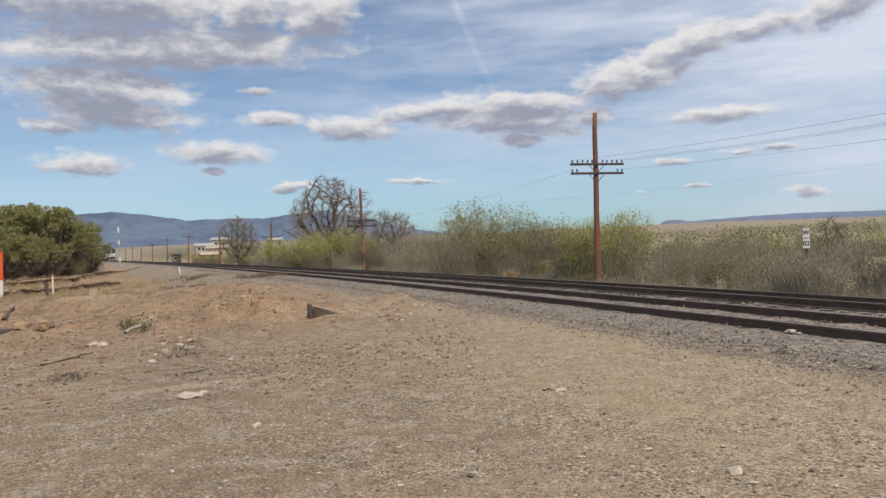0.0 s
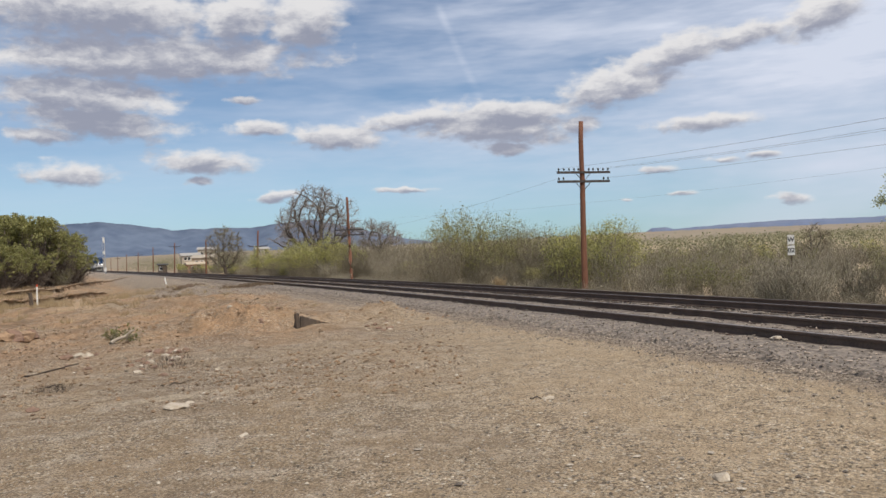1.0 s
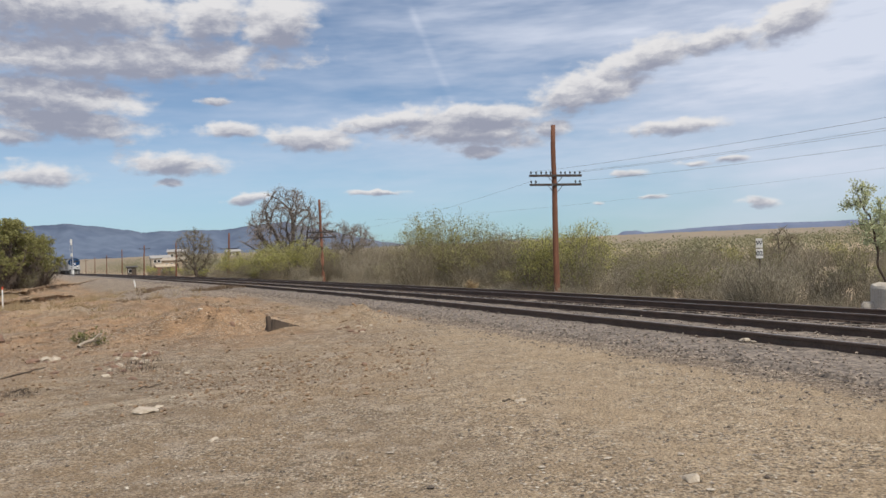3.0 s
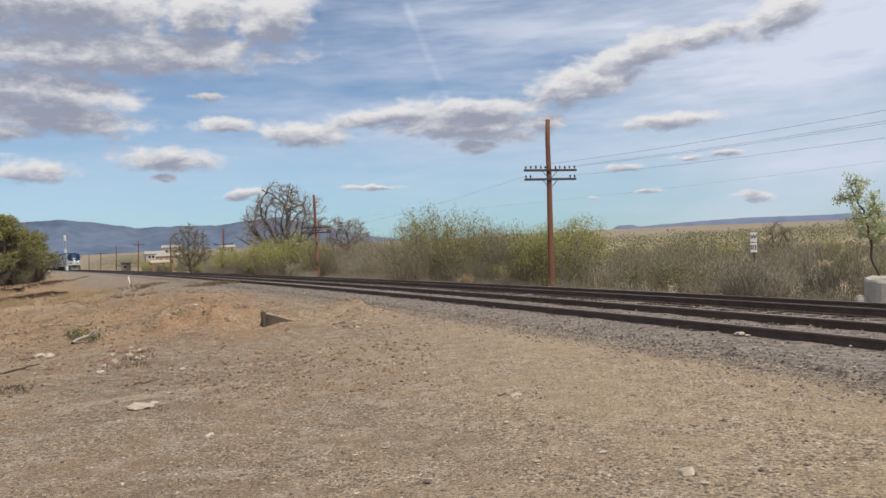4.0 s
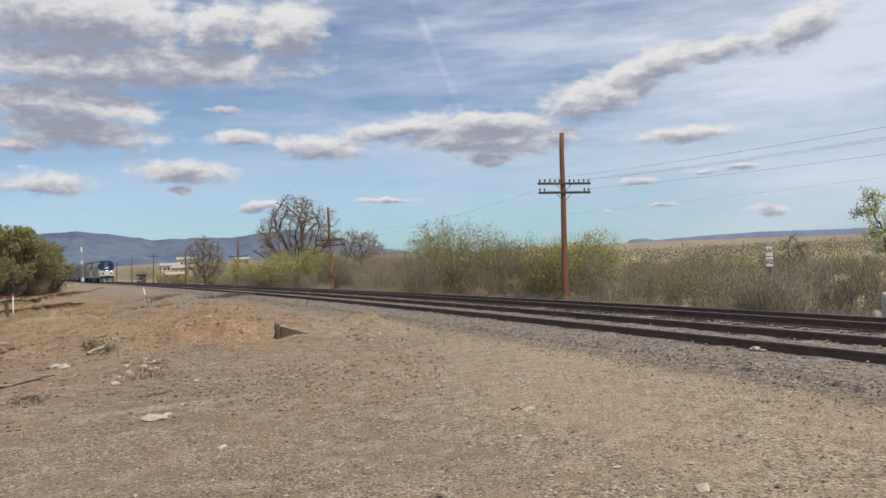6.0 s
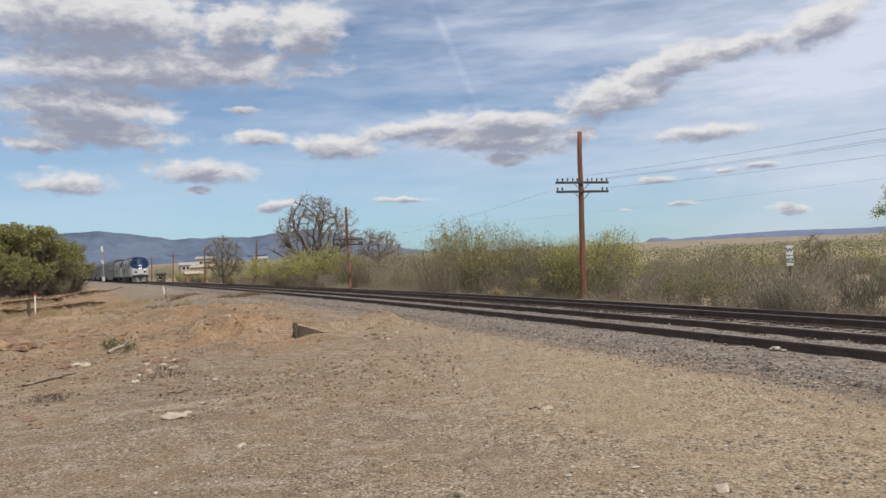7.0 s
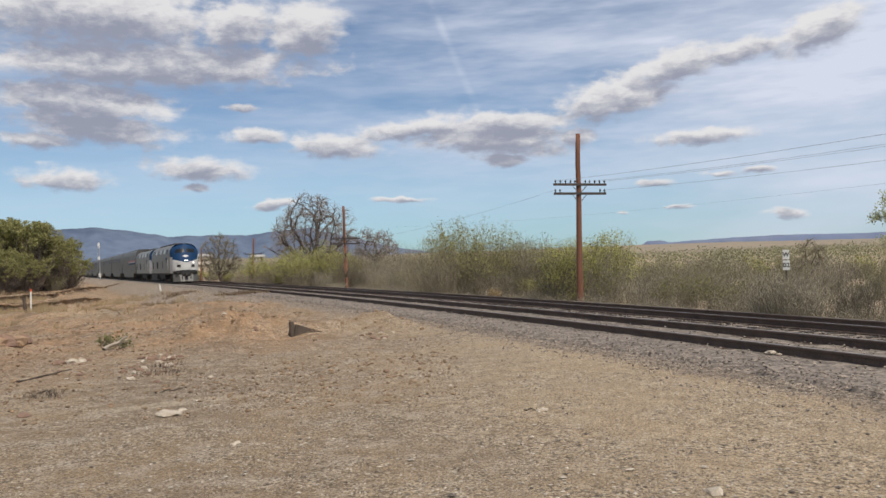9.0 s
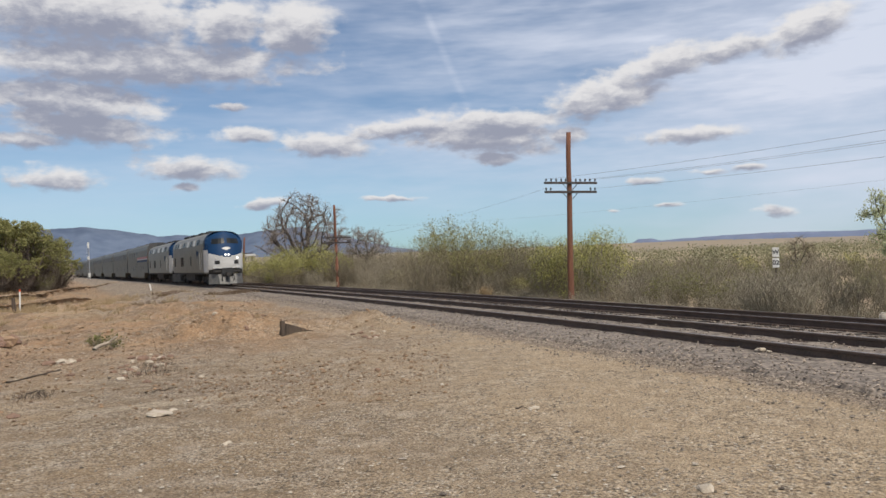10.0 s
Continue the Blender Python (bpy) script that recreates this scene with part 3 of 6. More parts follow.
def cut_bank(k):
    """The undercut earth edge of a ledge, its sod lip hanging out over the face."""
    a0, d0, way, h, seed, end = LEDGES[k]
    verts, faces = [], []
    a, rows = -30.0, 0
    while a < end + 0.3:
        d = ledge_at(a, k)
        fade = smooth(end + 0.3, end - 1.2, a) * smooth(-30, -28.5, a)
        out = (0.30 + 0.22 * noise.noise((a * 4.0, seed, 2))) * fade
        top = at(a, d + 0.9).z + 0.02
        foot = at(a, d - 0.9).z
        rise = max(0.05, top - foot)
        for q, z in ((d + 1.6, top - 0.06), (d + 0.5, top + 0.05 * fade), (d - out, top + 0.02 * fade), (d - out - 0.03, top - 0.10 * fade), (d + 0.05, top - 0.16 * fade), (d + 0.02, foot + 0.3 * rise), (d - 0.25, foot + 0.02), (d - 0.8, foot - 0.06)):
            x, y = q * math.sin(radians(a)), q * math.cos(radians(a))
            verts.append((x, y, z + 0.04 * noise.noise((x * 1.7, y * 1.7, 3))))
        rows += 1
        a += 0.13
    for i in range(rows - 1):
        for j in range(7):
            faces.append((i * 8 + j, i * 8 + j + 1, i * 8 + j + 9, i * 8 + j + 8))
    ob = piece("cut_bank", verts, faces, M_DIRT, flat=False)
    tagged(ob, "undercut earth bank across the dry wash", "bank", kind="structure")


ground()
cut_bank(0)
cut_bank(1)
ballast()
NEAR_TOP, FAR_TOP = 0.20, (0.05, 0.0)
FAR_MID = 4.65
track(0.0, NEAR_TOP, NEAR_TOP, "rusty main line track on dark wooden ties")
track(FAR_MID, FAR_TOP[0], FAR_TOP[1], "lower second track with rusty rails in gravel")


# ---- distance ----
# distance haze is painted into the blue of the mountain and mesa colours
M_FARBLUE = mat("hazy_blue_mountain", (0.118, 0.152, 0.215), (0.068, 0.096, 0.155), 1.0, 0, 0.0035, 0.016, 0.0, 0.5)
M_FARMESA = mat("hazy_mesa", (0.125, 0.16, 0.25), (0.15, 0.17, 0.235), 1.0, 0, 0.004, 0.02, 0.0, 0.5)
M_PLAIN = mat("dry_plain", (0.30, 0.228, 0.15), (0.215, 0.18, 0.125), 1.0, 0, 0.006, 0.05, 0.0, 0.5)


def ridge(name, az0, az1, dist, crest, material, label, category, wobble=0.06, depth=500.0, step=0.12, seed=0):
    """A range of hills: crest gives the height in degrees at some bearings."""
    verts, faces = [], []
    n = int((az1 - az0) / step) + 1
    levels = (0.0, 0.35, 0.62, 0.85, 1.0)
    for i in range(n):
        a = az0 + i * step
        e = crest[-1][1]
        for (a0, e0), (a1, e1) in zip(crest, crest[1:]):
            if a0 <= a <= a1:
                k = (a - a0) / (a1 - a0)
                e = e0 + (e1 - e0) * k
                break
        e += wobble * noise.noise((a * 1.1, seed, 0)) + wobble * 0.4 * noise.noise((a * 5.0, seed, 1))
        for lv in levels:
            d = dist - depth * (1 - lv) + (0 if lv in (0.0, 1.0) else 90 * noise.noise((a * 0.9, lv * 3, seed)))
            z = EYE + d * math.tan(radians(e)) * lv ** 1.6
            x, y = d * math.sin(radians(a)), d * math.cos(radians(a))
            verts.append((x, y, -3.0 if lv == 0 else z))
        verts.append((verts[-1][0] * 1.06, verts[-1][1] * 1.06, -5.0))
    m = len(levels) + 1
    for i in range(n - 1):
        for j in range(m - 1):
            faces.append((i * m + j, (i + 1) * m + j, (i + 1) * m + j + 1, i * m + j + 1))
    ob = piece(name, verts, faces, material, flat=False)
    tagged(ob, label, category, kind="structure")


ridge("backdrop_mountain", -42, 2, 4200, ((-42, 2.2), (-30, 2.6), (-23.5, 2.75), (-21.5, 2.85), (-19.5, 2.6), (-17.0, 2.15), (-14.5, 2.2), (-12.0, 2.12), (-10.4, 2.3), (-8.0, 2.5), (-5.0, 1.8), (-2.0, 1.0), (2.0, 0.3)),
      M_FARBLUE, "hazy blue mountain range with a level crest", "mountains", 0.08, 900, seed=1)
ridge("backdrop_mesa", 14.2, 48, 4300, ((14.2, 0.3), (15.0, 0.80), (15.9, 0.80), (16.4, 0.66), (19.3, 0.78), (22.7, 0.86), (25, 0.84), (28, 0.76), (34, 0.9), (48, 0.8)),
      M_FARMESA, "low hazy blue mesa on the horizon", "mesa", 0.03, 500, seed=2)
ridge("backdrop_plain", -40, 50, 2600, ((-40, 0.5), (-22, 0.55), (-14, 0.6), (-8, 0.55), (5, 0.5), (14, 0.56), (20, 0.54), (27, 0.42), (50, 0.35)),
      M_PLAIN, "dry tan desert slope rising to the mountains", "plain", 0.05, 1500, seed=3)


# ---- telegraph line ----
def pole_thing(top, arms, lean, seed):
    """A telegraph pole: its foot is the thing's origin; the arms lie along its x axis."""
    rng = random.Random(seed)
    thing = new("telegraph_pole")
    verts, faces = [], []
    r0, r1 = 0.165, 0.115
    lx, ly = lean
    n = 10
    pts = [Vector((lx * top * k / n + 0.02 * rng.uniform(-1, 1), ly * top * k / n, -0.6 + (top + 0.6) * k / n)) for k in range(n + 1)]
    stem(verts, faces, pts, [r0 + (r1 - r0) * k / n for k in range(n + 1)], 10)
    piece("pole", verts, faces, M_POLE, thing, flat=False)
    for z, pins, half in arms:
        k = z / top
        o = Vector((lx * z, ly * z - 0.17, z))
        bm = bmesh.new()
        box(bm, o, (half * 2, 0.09, 0.115), 0.012)
        arm = part("crossarm", bm, M_ARM, thing, "dark weathered crossarm")
        for s in (-1, 1):
            bm = bmesh.new()
            rod(bm, o + Vector((s * 0.42, 0.06, -0.05)), o + Vector((s * 0.05, 0.10, -0.42)), 0.017, sides=6)
            part("brace", bm, M_ARM, arm)
        for px in pins:
            bm = bmesh.new()
            rod(bm, o + Vector((px, 0, 0.05)), o + Vector((px, 0, 0.13)), 0.018, sides=6)
            rod(bm, o + Vector((px, 0, 0.11)), o + Vector((px, 0, 0.17)), 0.045, 0.05, 8)
            rod(bm, o + Vector((px, 0, 0.17)), o + Vector((px, 0, 0.22)), 0.04, 0.02, 8)
            part("insulator", bm, M_GLASSY, arm)
    return thing


TEN = [-1.42, -1.13, -0.84, -0.55, -0.30, 0.30, 0.55, 0.84, 1.13, 1.42]
FOUR = [-1.42, -1.16, 1.16, 1.42]
POLES = []


def telegraph_line():
    rows = [(-3.0, 12.6, 8.7, 1), (41.3, 11.15, 8.75, 1), (81.6, 12.5, 8.35, 1), (122.4, 12.8, 6.9, 1)]
    rows += [(163 + 41.5 * i, 12.8, 6.9 + (0.7 if i in (1, 2) else 0.0), 0) for i in range(9)]
    rng = random.Random(8)
    for i, (y, off, tall, full) in enumerate(rows):
        # y: where the pole itself stands
        k = y
        for _ in range(6):
            k += y - beside(k, off).y
        p = beside(k, off)
        w = track_way(k)
        g = land(p.x, p.y)
        lean = [(0, 0), (0.028, 0.0), (-0.012, 0), (0.065, 0)][i] if i < 4 else (rng.uniform(0.03, 0.05), 0)
        arms = [(tall - 2.55, TEN, 1.525), (tall - 3.0, FOUR, 1.50)]
        if i == 2:
            arms = [(tall - 3.2, TEN, 1.525), (tall - 3.7, FOUR, 1.50)]
        if i == 3:
            arms = [(tall - 2.3, FOUR, 1.3)]
        t = pole_thing(tall, arms if full else [(tall - 0.9, FOUR, 1.2)] if i % 2 else [], lean, i)
        t.matrix_basis = Matrix.Translation((p.x, p.y, g)) @ Matrix.Rotation(math.atan2(-w.x, w.y), 4, "Z")
        tagged(t, "tall red-brown wooden telegraph pole with two crossarms" if full else "distant bare wooden telegraph pole beside the track", "telegraph pole", "telegraph poles along the railway")
        POLES.append((t.matrix_basis.copy(), tall, lean, arms))


telegraph_line()


def wire(a, b, sag, r=0.005, label="thin dark telegraph wire slung between poles"):
    cu = bpy.data.curves.new("telegraph_wire", "CURVE")
    cu.dimensions = "3D"
    sp = cu.splines.new("POLY")
    n = 20
    sp.points.add(n)
    for i in range(n + 1):
        k = i / n
        p = a.lerp(b, k)
        sp.points[i].co = (p.x, p.y, p.z - sag * 4 * k * (1 - k), 1)
    cu.bevel_depth, cu.bevel_resolution = r, 1
    cu.materials.append(M_WIRE)
    ob = new("telegraph_wire", cu)
    tagged(ob, label, "wire", "telegraph wires")


def pin(i, arm, px):
    m, tall, lean, arms = POLES[i]
    z = arms[arm][0]
    return m @ Vector((lean[0] * z + px, lean[1] * z - 0.17, z + 0.18))


for arm, px in ((0, -1.42), (0, 0.84), (0, 1.42), (1, 1.42)):
    wire(pin(0, arm, px), pin(1, arm, px), 0.55)
for arm, px in ((1, -1.42),):
    wire(pin(1, arm, px), pin(2, arm, px), 0.5, 0.004)
wire(pin(2, 0, 1.42), pin(3, 0, 1.16), 0.5, 0.004)
wire(at(60, 60, 7.2), at(-2, 150, 8.0), 1.2, 0.006, "faint power wire crossing beyond the brush")


# ---- trees and brush ----
def tuft(verts, faces, c, r, n, size, rng, flat=0.8):
    """A clump of leaves whose faces look outward."""
    for _ in range(n):
        u = Vector((rng.gauss(0, 1), rng.gauss(0, 1), rng.gauss(0.25, 1))).normalized()
        p = c + Vector((u.x, u.y, u.z * flat)) * r * rng.random() ** 0.4
        nrm = (u + Vector((rng.gauss(0, 0.45), rng.gauss(0, 0.45), rng.gauss(0.1, 0.45)))).normalized()
        e = nrm.cross(Vector((rng.gauss(0, 1), rng.gauss(0, 1), rng.gauss(0, 1)))).normalized()
        f = nrm.cross(e)
        s = size * rng.uniform(0.6, 1.35)
        k = len(verts)
        verts += [p - e * s * 0.5, p + f * s * 0.3, p + e * s * 0.5, p - f * s * 0.3]
        faces.append((k, k + 1, k + 2, k + 3))


def shrub(name, seed, h, w, n_stems, n_leaf, leaf_m, leaf, twig_m=None, dense_low=0.25, blades=600, clump=0.8, fan=1.0, tufts=0, tuft_r=0.3, short=0.5):
    """A many-stemmed bush: fanned bent stems, upright twigs, and leaves loose or in clumps."""
    rng = random.Random(seed)
    thing = new(name)
    verts, faces = [], []
    tips = []
    for i in range(n_stems):
        a = rng.uniform(0, 6.283)
        rr = w * 0.5 * rng.random() ** 0.6 * 0.5
        p0 = Vector((math.cos(a) * rr, math.sin(a) * rr, -0.1))
        lean = rng.uniform(0.0, 1.0) ** 0.8 * fan
        a2 = a + rng.gauss(0, 0.6)
        hh = h * rng.uniform(short, 0.93) * (1 - 0.30 * lean * lean)
        p1 = p0 + Vector((math.cos(a2) * lean * w * 0.12, math.sin(a2) * lean * w * 0.12, hh * 0.5)) + Vector((rng.gauss(0, 0.07), rng.gauss(0, 0.07), 0)) * h * 0.4
        p2 = p0 + Vector((math.cos(a2 + 0.3) * lean * w * 0.34, math.sin(a2 + 0.3) * lean * w * 0.34, hh)) + Vector((rng.gauss(0, 0.05), rng.gauss(0, 0.05), 0)) * h * 0.4
        r = rng.uniform(0.005, 0.014) * (0.6 + h / 5)
        tube(verts, faces, p0, p1, r, r * 0.65, 3)
        tube(verts, faces, p1, p2, r * 0.65, 0.003, 3)
        tips.append((p0, p1, p2))
    for i in range(blades):
        p0, p1, p2 = rng.choice(tips)
        k = rng.uniform(0.05, 1.0)
        p = p0.lerp(p1, k * 2) if k < 0.5 else p1.lerp(p2, k * 2 - 1)
        p = p + Vector((rng.gauss(0, 0.05), rng.gauss(0, 0.05), 0)) * w
        d = Vector((rng.gauss(0, 0.32), rng.gauss(0, 0.32), rng.uniform(0.3, 1.0))).normalized() * rng.uniform(0.15, 0.55) * (0.5 + h / 6) * (1.1 - 0.5 * k)
        e = d.cross(Vector((rng.gauss(0, 1), rng.gauss(0, 1), 0.1))).normalized() * 0.0075
        n = len(verts)
        verts += [p - e, p + e, p + d]
        faces.append((n, n + 1, n + 2))
    piece("twigwork", verts, faces, twig_m or M_TWIG, thing)
    verts, faces = [], []
    loose = n_leaf
    if tufts:
        loose = n_leaf // 5
        each = (n_leaf - loose) // tufts
        for i in range(tufts):
            p0, p1, p2 = rng.choice(tips)
            k = dense_low + (1 - dense_low) * rng.random() ** 0.45
            p = p0.lerp(p1, k * 2) if k < 0.5 else p1.lerp(p2, k * 2 - 1)
            tuft(verts, faces, p, tuft_r * rng.uniform(0.6, 1.3), each, leaf, rng)
    places = []
    clumps = [rng.choice(tips) for _ in range(max(6, n_leaf // 45))]
    for i in range(loose):
        p0, p1, p2 = rng.choice(clumps) if rng.random() < clump else rng.choice(tips)
        k = dense_low + (1 - dense_low) * rng.random() ** 0.75
        p = p0.lerp(p1, k * 2) if k < 0.5 else p1.lerp(p2, k * 2 - 1)
        places.append(p + Vector((rng.gauss(0, 0.11), rng.gauss(0, 0.11), rng.gauss(0, 0.09))) * (0.5 + h / 5))
    leaves(verts, faces, places, leaf, rng)
    piece("foliage", verts, faces, leaf_m, thing)
    return thing


def round_tree(name, seed, h, w, n_leaf, leaf_m, leaf, low=0.12):
    """A dense many-trunked tree with a billowing crown of leaf clumps over dark stems."""
    rng = random.Random(seed)
    thing = new(name)
    verts, faces = [], []
    centres = []
    for i in range(100):
        a, k = rng.uniform(0, 6.283), rng.random() ** 0.5
        z = low + (0.90 - low) * rng.random() ** 0.8
        wide = math.sin(math.pi * min(1, 0.22 + 0.78 * z)) ** 0.6
        c = Vector((math.cos(a) * w * 0.44 * k * wide, math.sin(a) * w * 0.44 * k * wide, h * z))
        centres.append((c, rng.uniform(0.6, 1.05) * w * 0.092))
    for c, r in centres:
        f = Vector((c.x * 0.25 + rng.gauss(0, 0.2), c.y * 0.25 + rng.gauss(0, 0.2), -0.1))
        mid = f.lerp(c, 0.55) + Vector((rng.gauss(0, 0.2), rng.gauss(0, 0.2), 0))
        stem(verts, faces, [f, mid, c], [0.045, 0.028, 0.01], 3)
    for i in range(1500):
        c, r = rng.choice(centres)
        p = c.lerp(Vector((c.x * 0.6, c.y * 0.6, 0)), rng.random()) + Vector((rng.gauss(0, 0.35), rng.gauss(0, 0.35), rng.gauss(0, 0.2)))
        d = Vector((rng.gauss(0, 0.5), rng.gauss(0, 0.5), rng.gauss(0.5, 0.5))).normalized() * rng.uniform(0.3, 0.8)
        e = d.cross(Vector((rng.gauss(0, 1), rng.gauss(0, 1), 0.1))).normalized() * 0.02
        n = len(verts)
        verts += [p - e, p + e, p + d]
        faces.append((n, n + 1, n + 2))
    piece("trunk", verts, faces, M_BARK, thing)
    verts, faces = [], []
    for c, r in centres:
        for k in range(4):
            o = Vector((rng.gauss(0, 1), rng.gauss(0, 1), rng.gauss(0.2, 0.8))).normalized() * r * 0.75
            tuft(verts, faces, c + o, r * rng.uniform(0.4, 0.7), n_leaf // 420, leaf, rng)
    piece("crown", verts, faces, leaf_m, thing)
    return thing


def spreading_tree(name, seed, h, half_w, fork, n_goal, trunk, lean=(0, 0), step=0.34, twigs=7, twig=0.9, droop=0.5, bark=None, twig_m=None, leaf_m=None, n_leaf=0, leaf=0.06, hollow=0.35, fine=0.018, reach_twigs=3):
    """A tree whose limbs reach out, step by step, to points spread through a domed crown."""
    rng = random.Random(seed)
    np.random.seed(seed)
    thing = new(name)
    goals = []
    mid = fork + (h - fork) * 0.36
    while len(goals) < n_goal:
        u = Vector((rng.gauss(0, 1), rng.gauss(0, 1), rng.gauss(0, 1))).normalized()
        k = (hollow + (1 - hollow) * rng.random()) ** 0.6
        bulge = 1 + 0.22 * noise.noise(u * 2.1 + Vector((seed, 0, 0)))
        up = (h - mid) if u.z > 0 else (mid - fork) * 1.15
        p = Vector((u.x * half_w * k * bulge, u.y * half_w * k * bulge, mid + u.z * up * k * bulge))
        goals.append((p.x + lean[0] * (p.z - fork), p.y + lean[1] * (p.z - fork), p.z))
    goals = np.array(goals)
    nodes = [np.array((0, 0, -0.2))]
    up_of = [-1]
    k = 0
    while nodes[-1][2] < fork:
        k += 1
        z = nodes[-1][2] + step
        nodes.append(np.array((lean[0] * z * 0.4 + 0.06 * math.sin(k * 0.9), lean[1] * z * 0.4, z)))
        up_of.append(len(nodes) - 2)
    reach, kill = step * 14, step * 1.5
    for turn in range(90):
        if len(goals) == 0:
            break
        arr = np.array(nodes)
        d2 = ((goals[:, None, :] - arr[None, :, :]) ** 2).sum(2)
        near = d2.argmin(1)
        dist = np.sqrt(d2.min(1))
        pull = {}
        for g, n_, dd in zip(goals, near, dist):
            if dd < reach or turn < 12:
                pull[int(n_)] = pull.get(int(n_), 0) + (g - arr[n_]) / max(dd, 1e-6)
        for n_, v in pull.items():
            v = v / max(1e-6, np.linalg.norm(v))
            back = arr[n_] - arr[up_of[n_]] if up_of[n_] >= 0 else np.array((0, 0, 1.0))
            back = back / max(1e-6, np.linalg.norm(back))
            v = v + 0.55 * back + np.random.normal(0, 0.22, 3)
            v = v / np.linalg.norm(v)
            nodes.append(arr[n_] + v * step)
            up_of.append(n_)
        fresh = np.array(nodes[len(arr):])
        if len(fresh) == 0:
            break
        gone = np.sqrt(((goals[:, None, :] - fresh[None, :, :]) ** 2).sum(2).min(1)) < kill
        goals = goals[~gone]
    n = len(nodes)
    load = [0.0] * n
    kids = [0] * n
    for i in range(n - 1, 0, -1):
        load[i] = max(load[i], 1.0)
        load[up_of[i]] += load[i]
        kids[up_of[i]] += 1
    top = max(load)
    rad = [max(0.012, trunk * (v / top) ** 0.52) for v in load]
    verts, faces, tv, tf = [], [], [], []
    pts = [Vector(q) for q in nodes]
    for i in range(1, n):
        a = up_of[i]
        low = pts[i].z <= fork + 0.01 and a == i - 1
        tube(tv if low else verts, tf if low else faces, pts[a], pts[i], rad[a] if low else min(rad[a], rad[i] * 1.25), rad[i], 8 if rad[i] > 0.12 else 4)
    piece("trunk", tv, tf, bark or M_BARK, thing, flat=False)
    piece("branchwork", verts, faces, bark or M_BARK, thing)
    verts, faces, places = [], [], []
    for i in range(1, n):
        if load[i] > reach_twigs:
            continue
        d = (pts[i] - pts[up_of[i]]).normalized()
        for k in range(twigs):
            v = (d * 0.8 + Vector((rng.gauss(0, 0.6), rng.gauss(0, 0.6), rng.gauss(0, 0.5)))).normalized()
            ln = twig * rng.uniform(0.4, 1.1)
            b = pts[i] + v * ln * 0.5
            c = b + (v * 0.6 + Vector((0, 0, -droop))).normalized() * ln * 0.5
            e = v.cross(Vector((rng.gauss(0, 1), rng.gauss(0, 1), rng.gauss(0, 1)))).normalized() * fine
            m = len(verts)
            verts += [pts[i] - e, pts[i] + e, b + e * 0.7, b - e * 0.7, c]
            faces += [(m, m + 1, m + 2, m + 3), (m + 3, m + 2, m + 4)]
            places.append((pts[i], b, c))
    piece("twigwork", verts, faces, twig_m or M_TWIG, thing)
    if n_leaf:
        lv, lf = [], []
        spots = []
        for i in range(n_leaf):
            a, b, c = rng.choice(places)
            spots.append(a.lerp(c, rng.random()) + Vector((rng.gauss(0, 1), rng.gauss(0, 1), rng.gauss(0, 1))) * 0.05)
        leaves(lv, lf, spots, leaf, rng)
        piece("foliage", lv, lf, leaf_m, thing)
    return thing


def stand(thing, p, turn=0.0, s=1.0, label="", category="", group=""):
    thing.scale = (1, 1, 1)
    thing.matrix_basis = Matrix.Translation(p) @ Matrix.Rotation(turn, 4, "Z") @ Matrix.Diagonal((s, s, s, 1))
    return tagged(thing, label, category, group)


# the height to which the brush reaches, in degrees above the eye, by bearing
CREST = ((-40, 0.4), (-16, 0.4), (-12, 0.6), (-9, 1.05), (-7, 1.45), (-5, 1.35), (-1.5, 1.25), (-0.5, 1.0), (0.8, 1.15), (1.8, 1.8), (3.0, 2.3), (4.2, 1.8), (6.2, 1.65), (7.5, 1.3), (9.0, 1.35), (10.5, 1.55), (12.6, 1.6), (13.4, 0.6), (14.5, 0.1), (20, 0.05), (25, 0.0), (33, -0.1), (60, 0))


def crest(a):
    for (a0, e0), (a1, e1) in zip(CREST, CREST[1:]):
        if a0 <= a <= a1:
            return e0 + (e1 - e0) * (a - a0) / (a1 - a0)
    return 0.0


KINDS = {
    "grey": ("bare grey-brown brush with fine upright twigs", [shrub("brush_shrub", 10 + i, 2.6, 3.0, 60, 260, M_LEAF_DRY, 0.05, blades=2300, clump=0.4, fan=0.8) for i in range(3)]),
    "bare": ("tall leafless grey-brown bush of thin upright stems", [shrub("brush_shrub", 15 + i, 4.6, 3.6, 70, 300, M_LEAF_DRY, 0.055, M_BARETWIG, blades=2700, clump=0.4, fan=0.9) for i in range(2)]),
    "green": ("tall olive-green bush with thin young leaves", [shrub("leafy_bush", 20 + i, 4.6, 4.4, 46, 4200, M_LEAF_SPRING, 0.072, M_BARETWIG, blades=1500, dense_low=0.36, clump=0.3, tufts=90, tuft_r=0.55, short=0.72) for i in range(2)]),
    "spring": ("bright spring-green bush beside the telegraph pole", [shrub("leafy_bush", 30 + i, 4.0, 3.6, 50, 4400, M_LEAF_YELLOW, 0.066, M_BARETWIG, dense_low=0.12, blades=700, clump=0.5, tufts=80, tuft_r=0.45, short=0.7) for i in range(2)]),
    "yellow": ("yellow-green bush with fine twigs", [shrub("leafy_bush", 40 + i, 3.6, 3.6, 60, 3200, M_LEAF_YELLOW, 0.08, M_BARETWIG, blades=1300, dense_low=0.4, clump=0.5, tufts=60, tuft_r=0.42, short=0.65) for i in range(2)]),
    "mixed": ("grey twiggy bush with a little green", [shrub("brush_shrub", 50 + i, 3.4, 3.2, 70, 1300, M_LEAF_OLIVE, 0.075, blades=1800, dense_low=0.35, clump=0.6) for i in range(2)]),
}
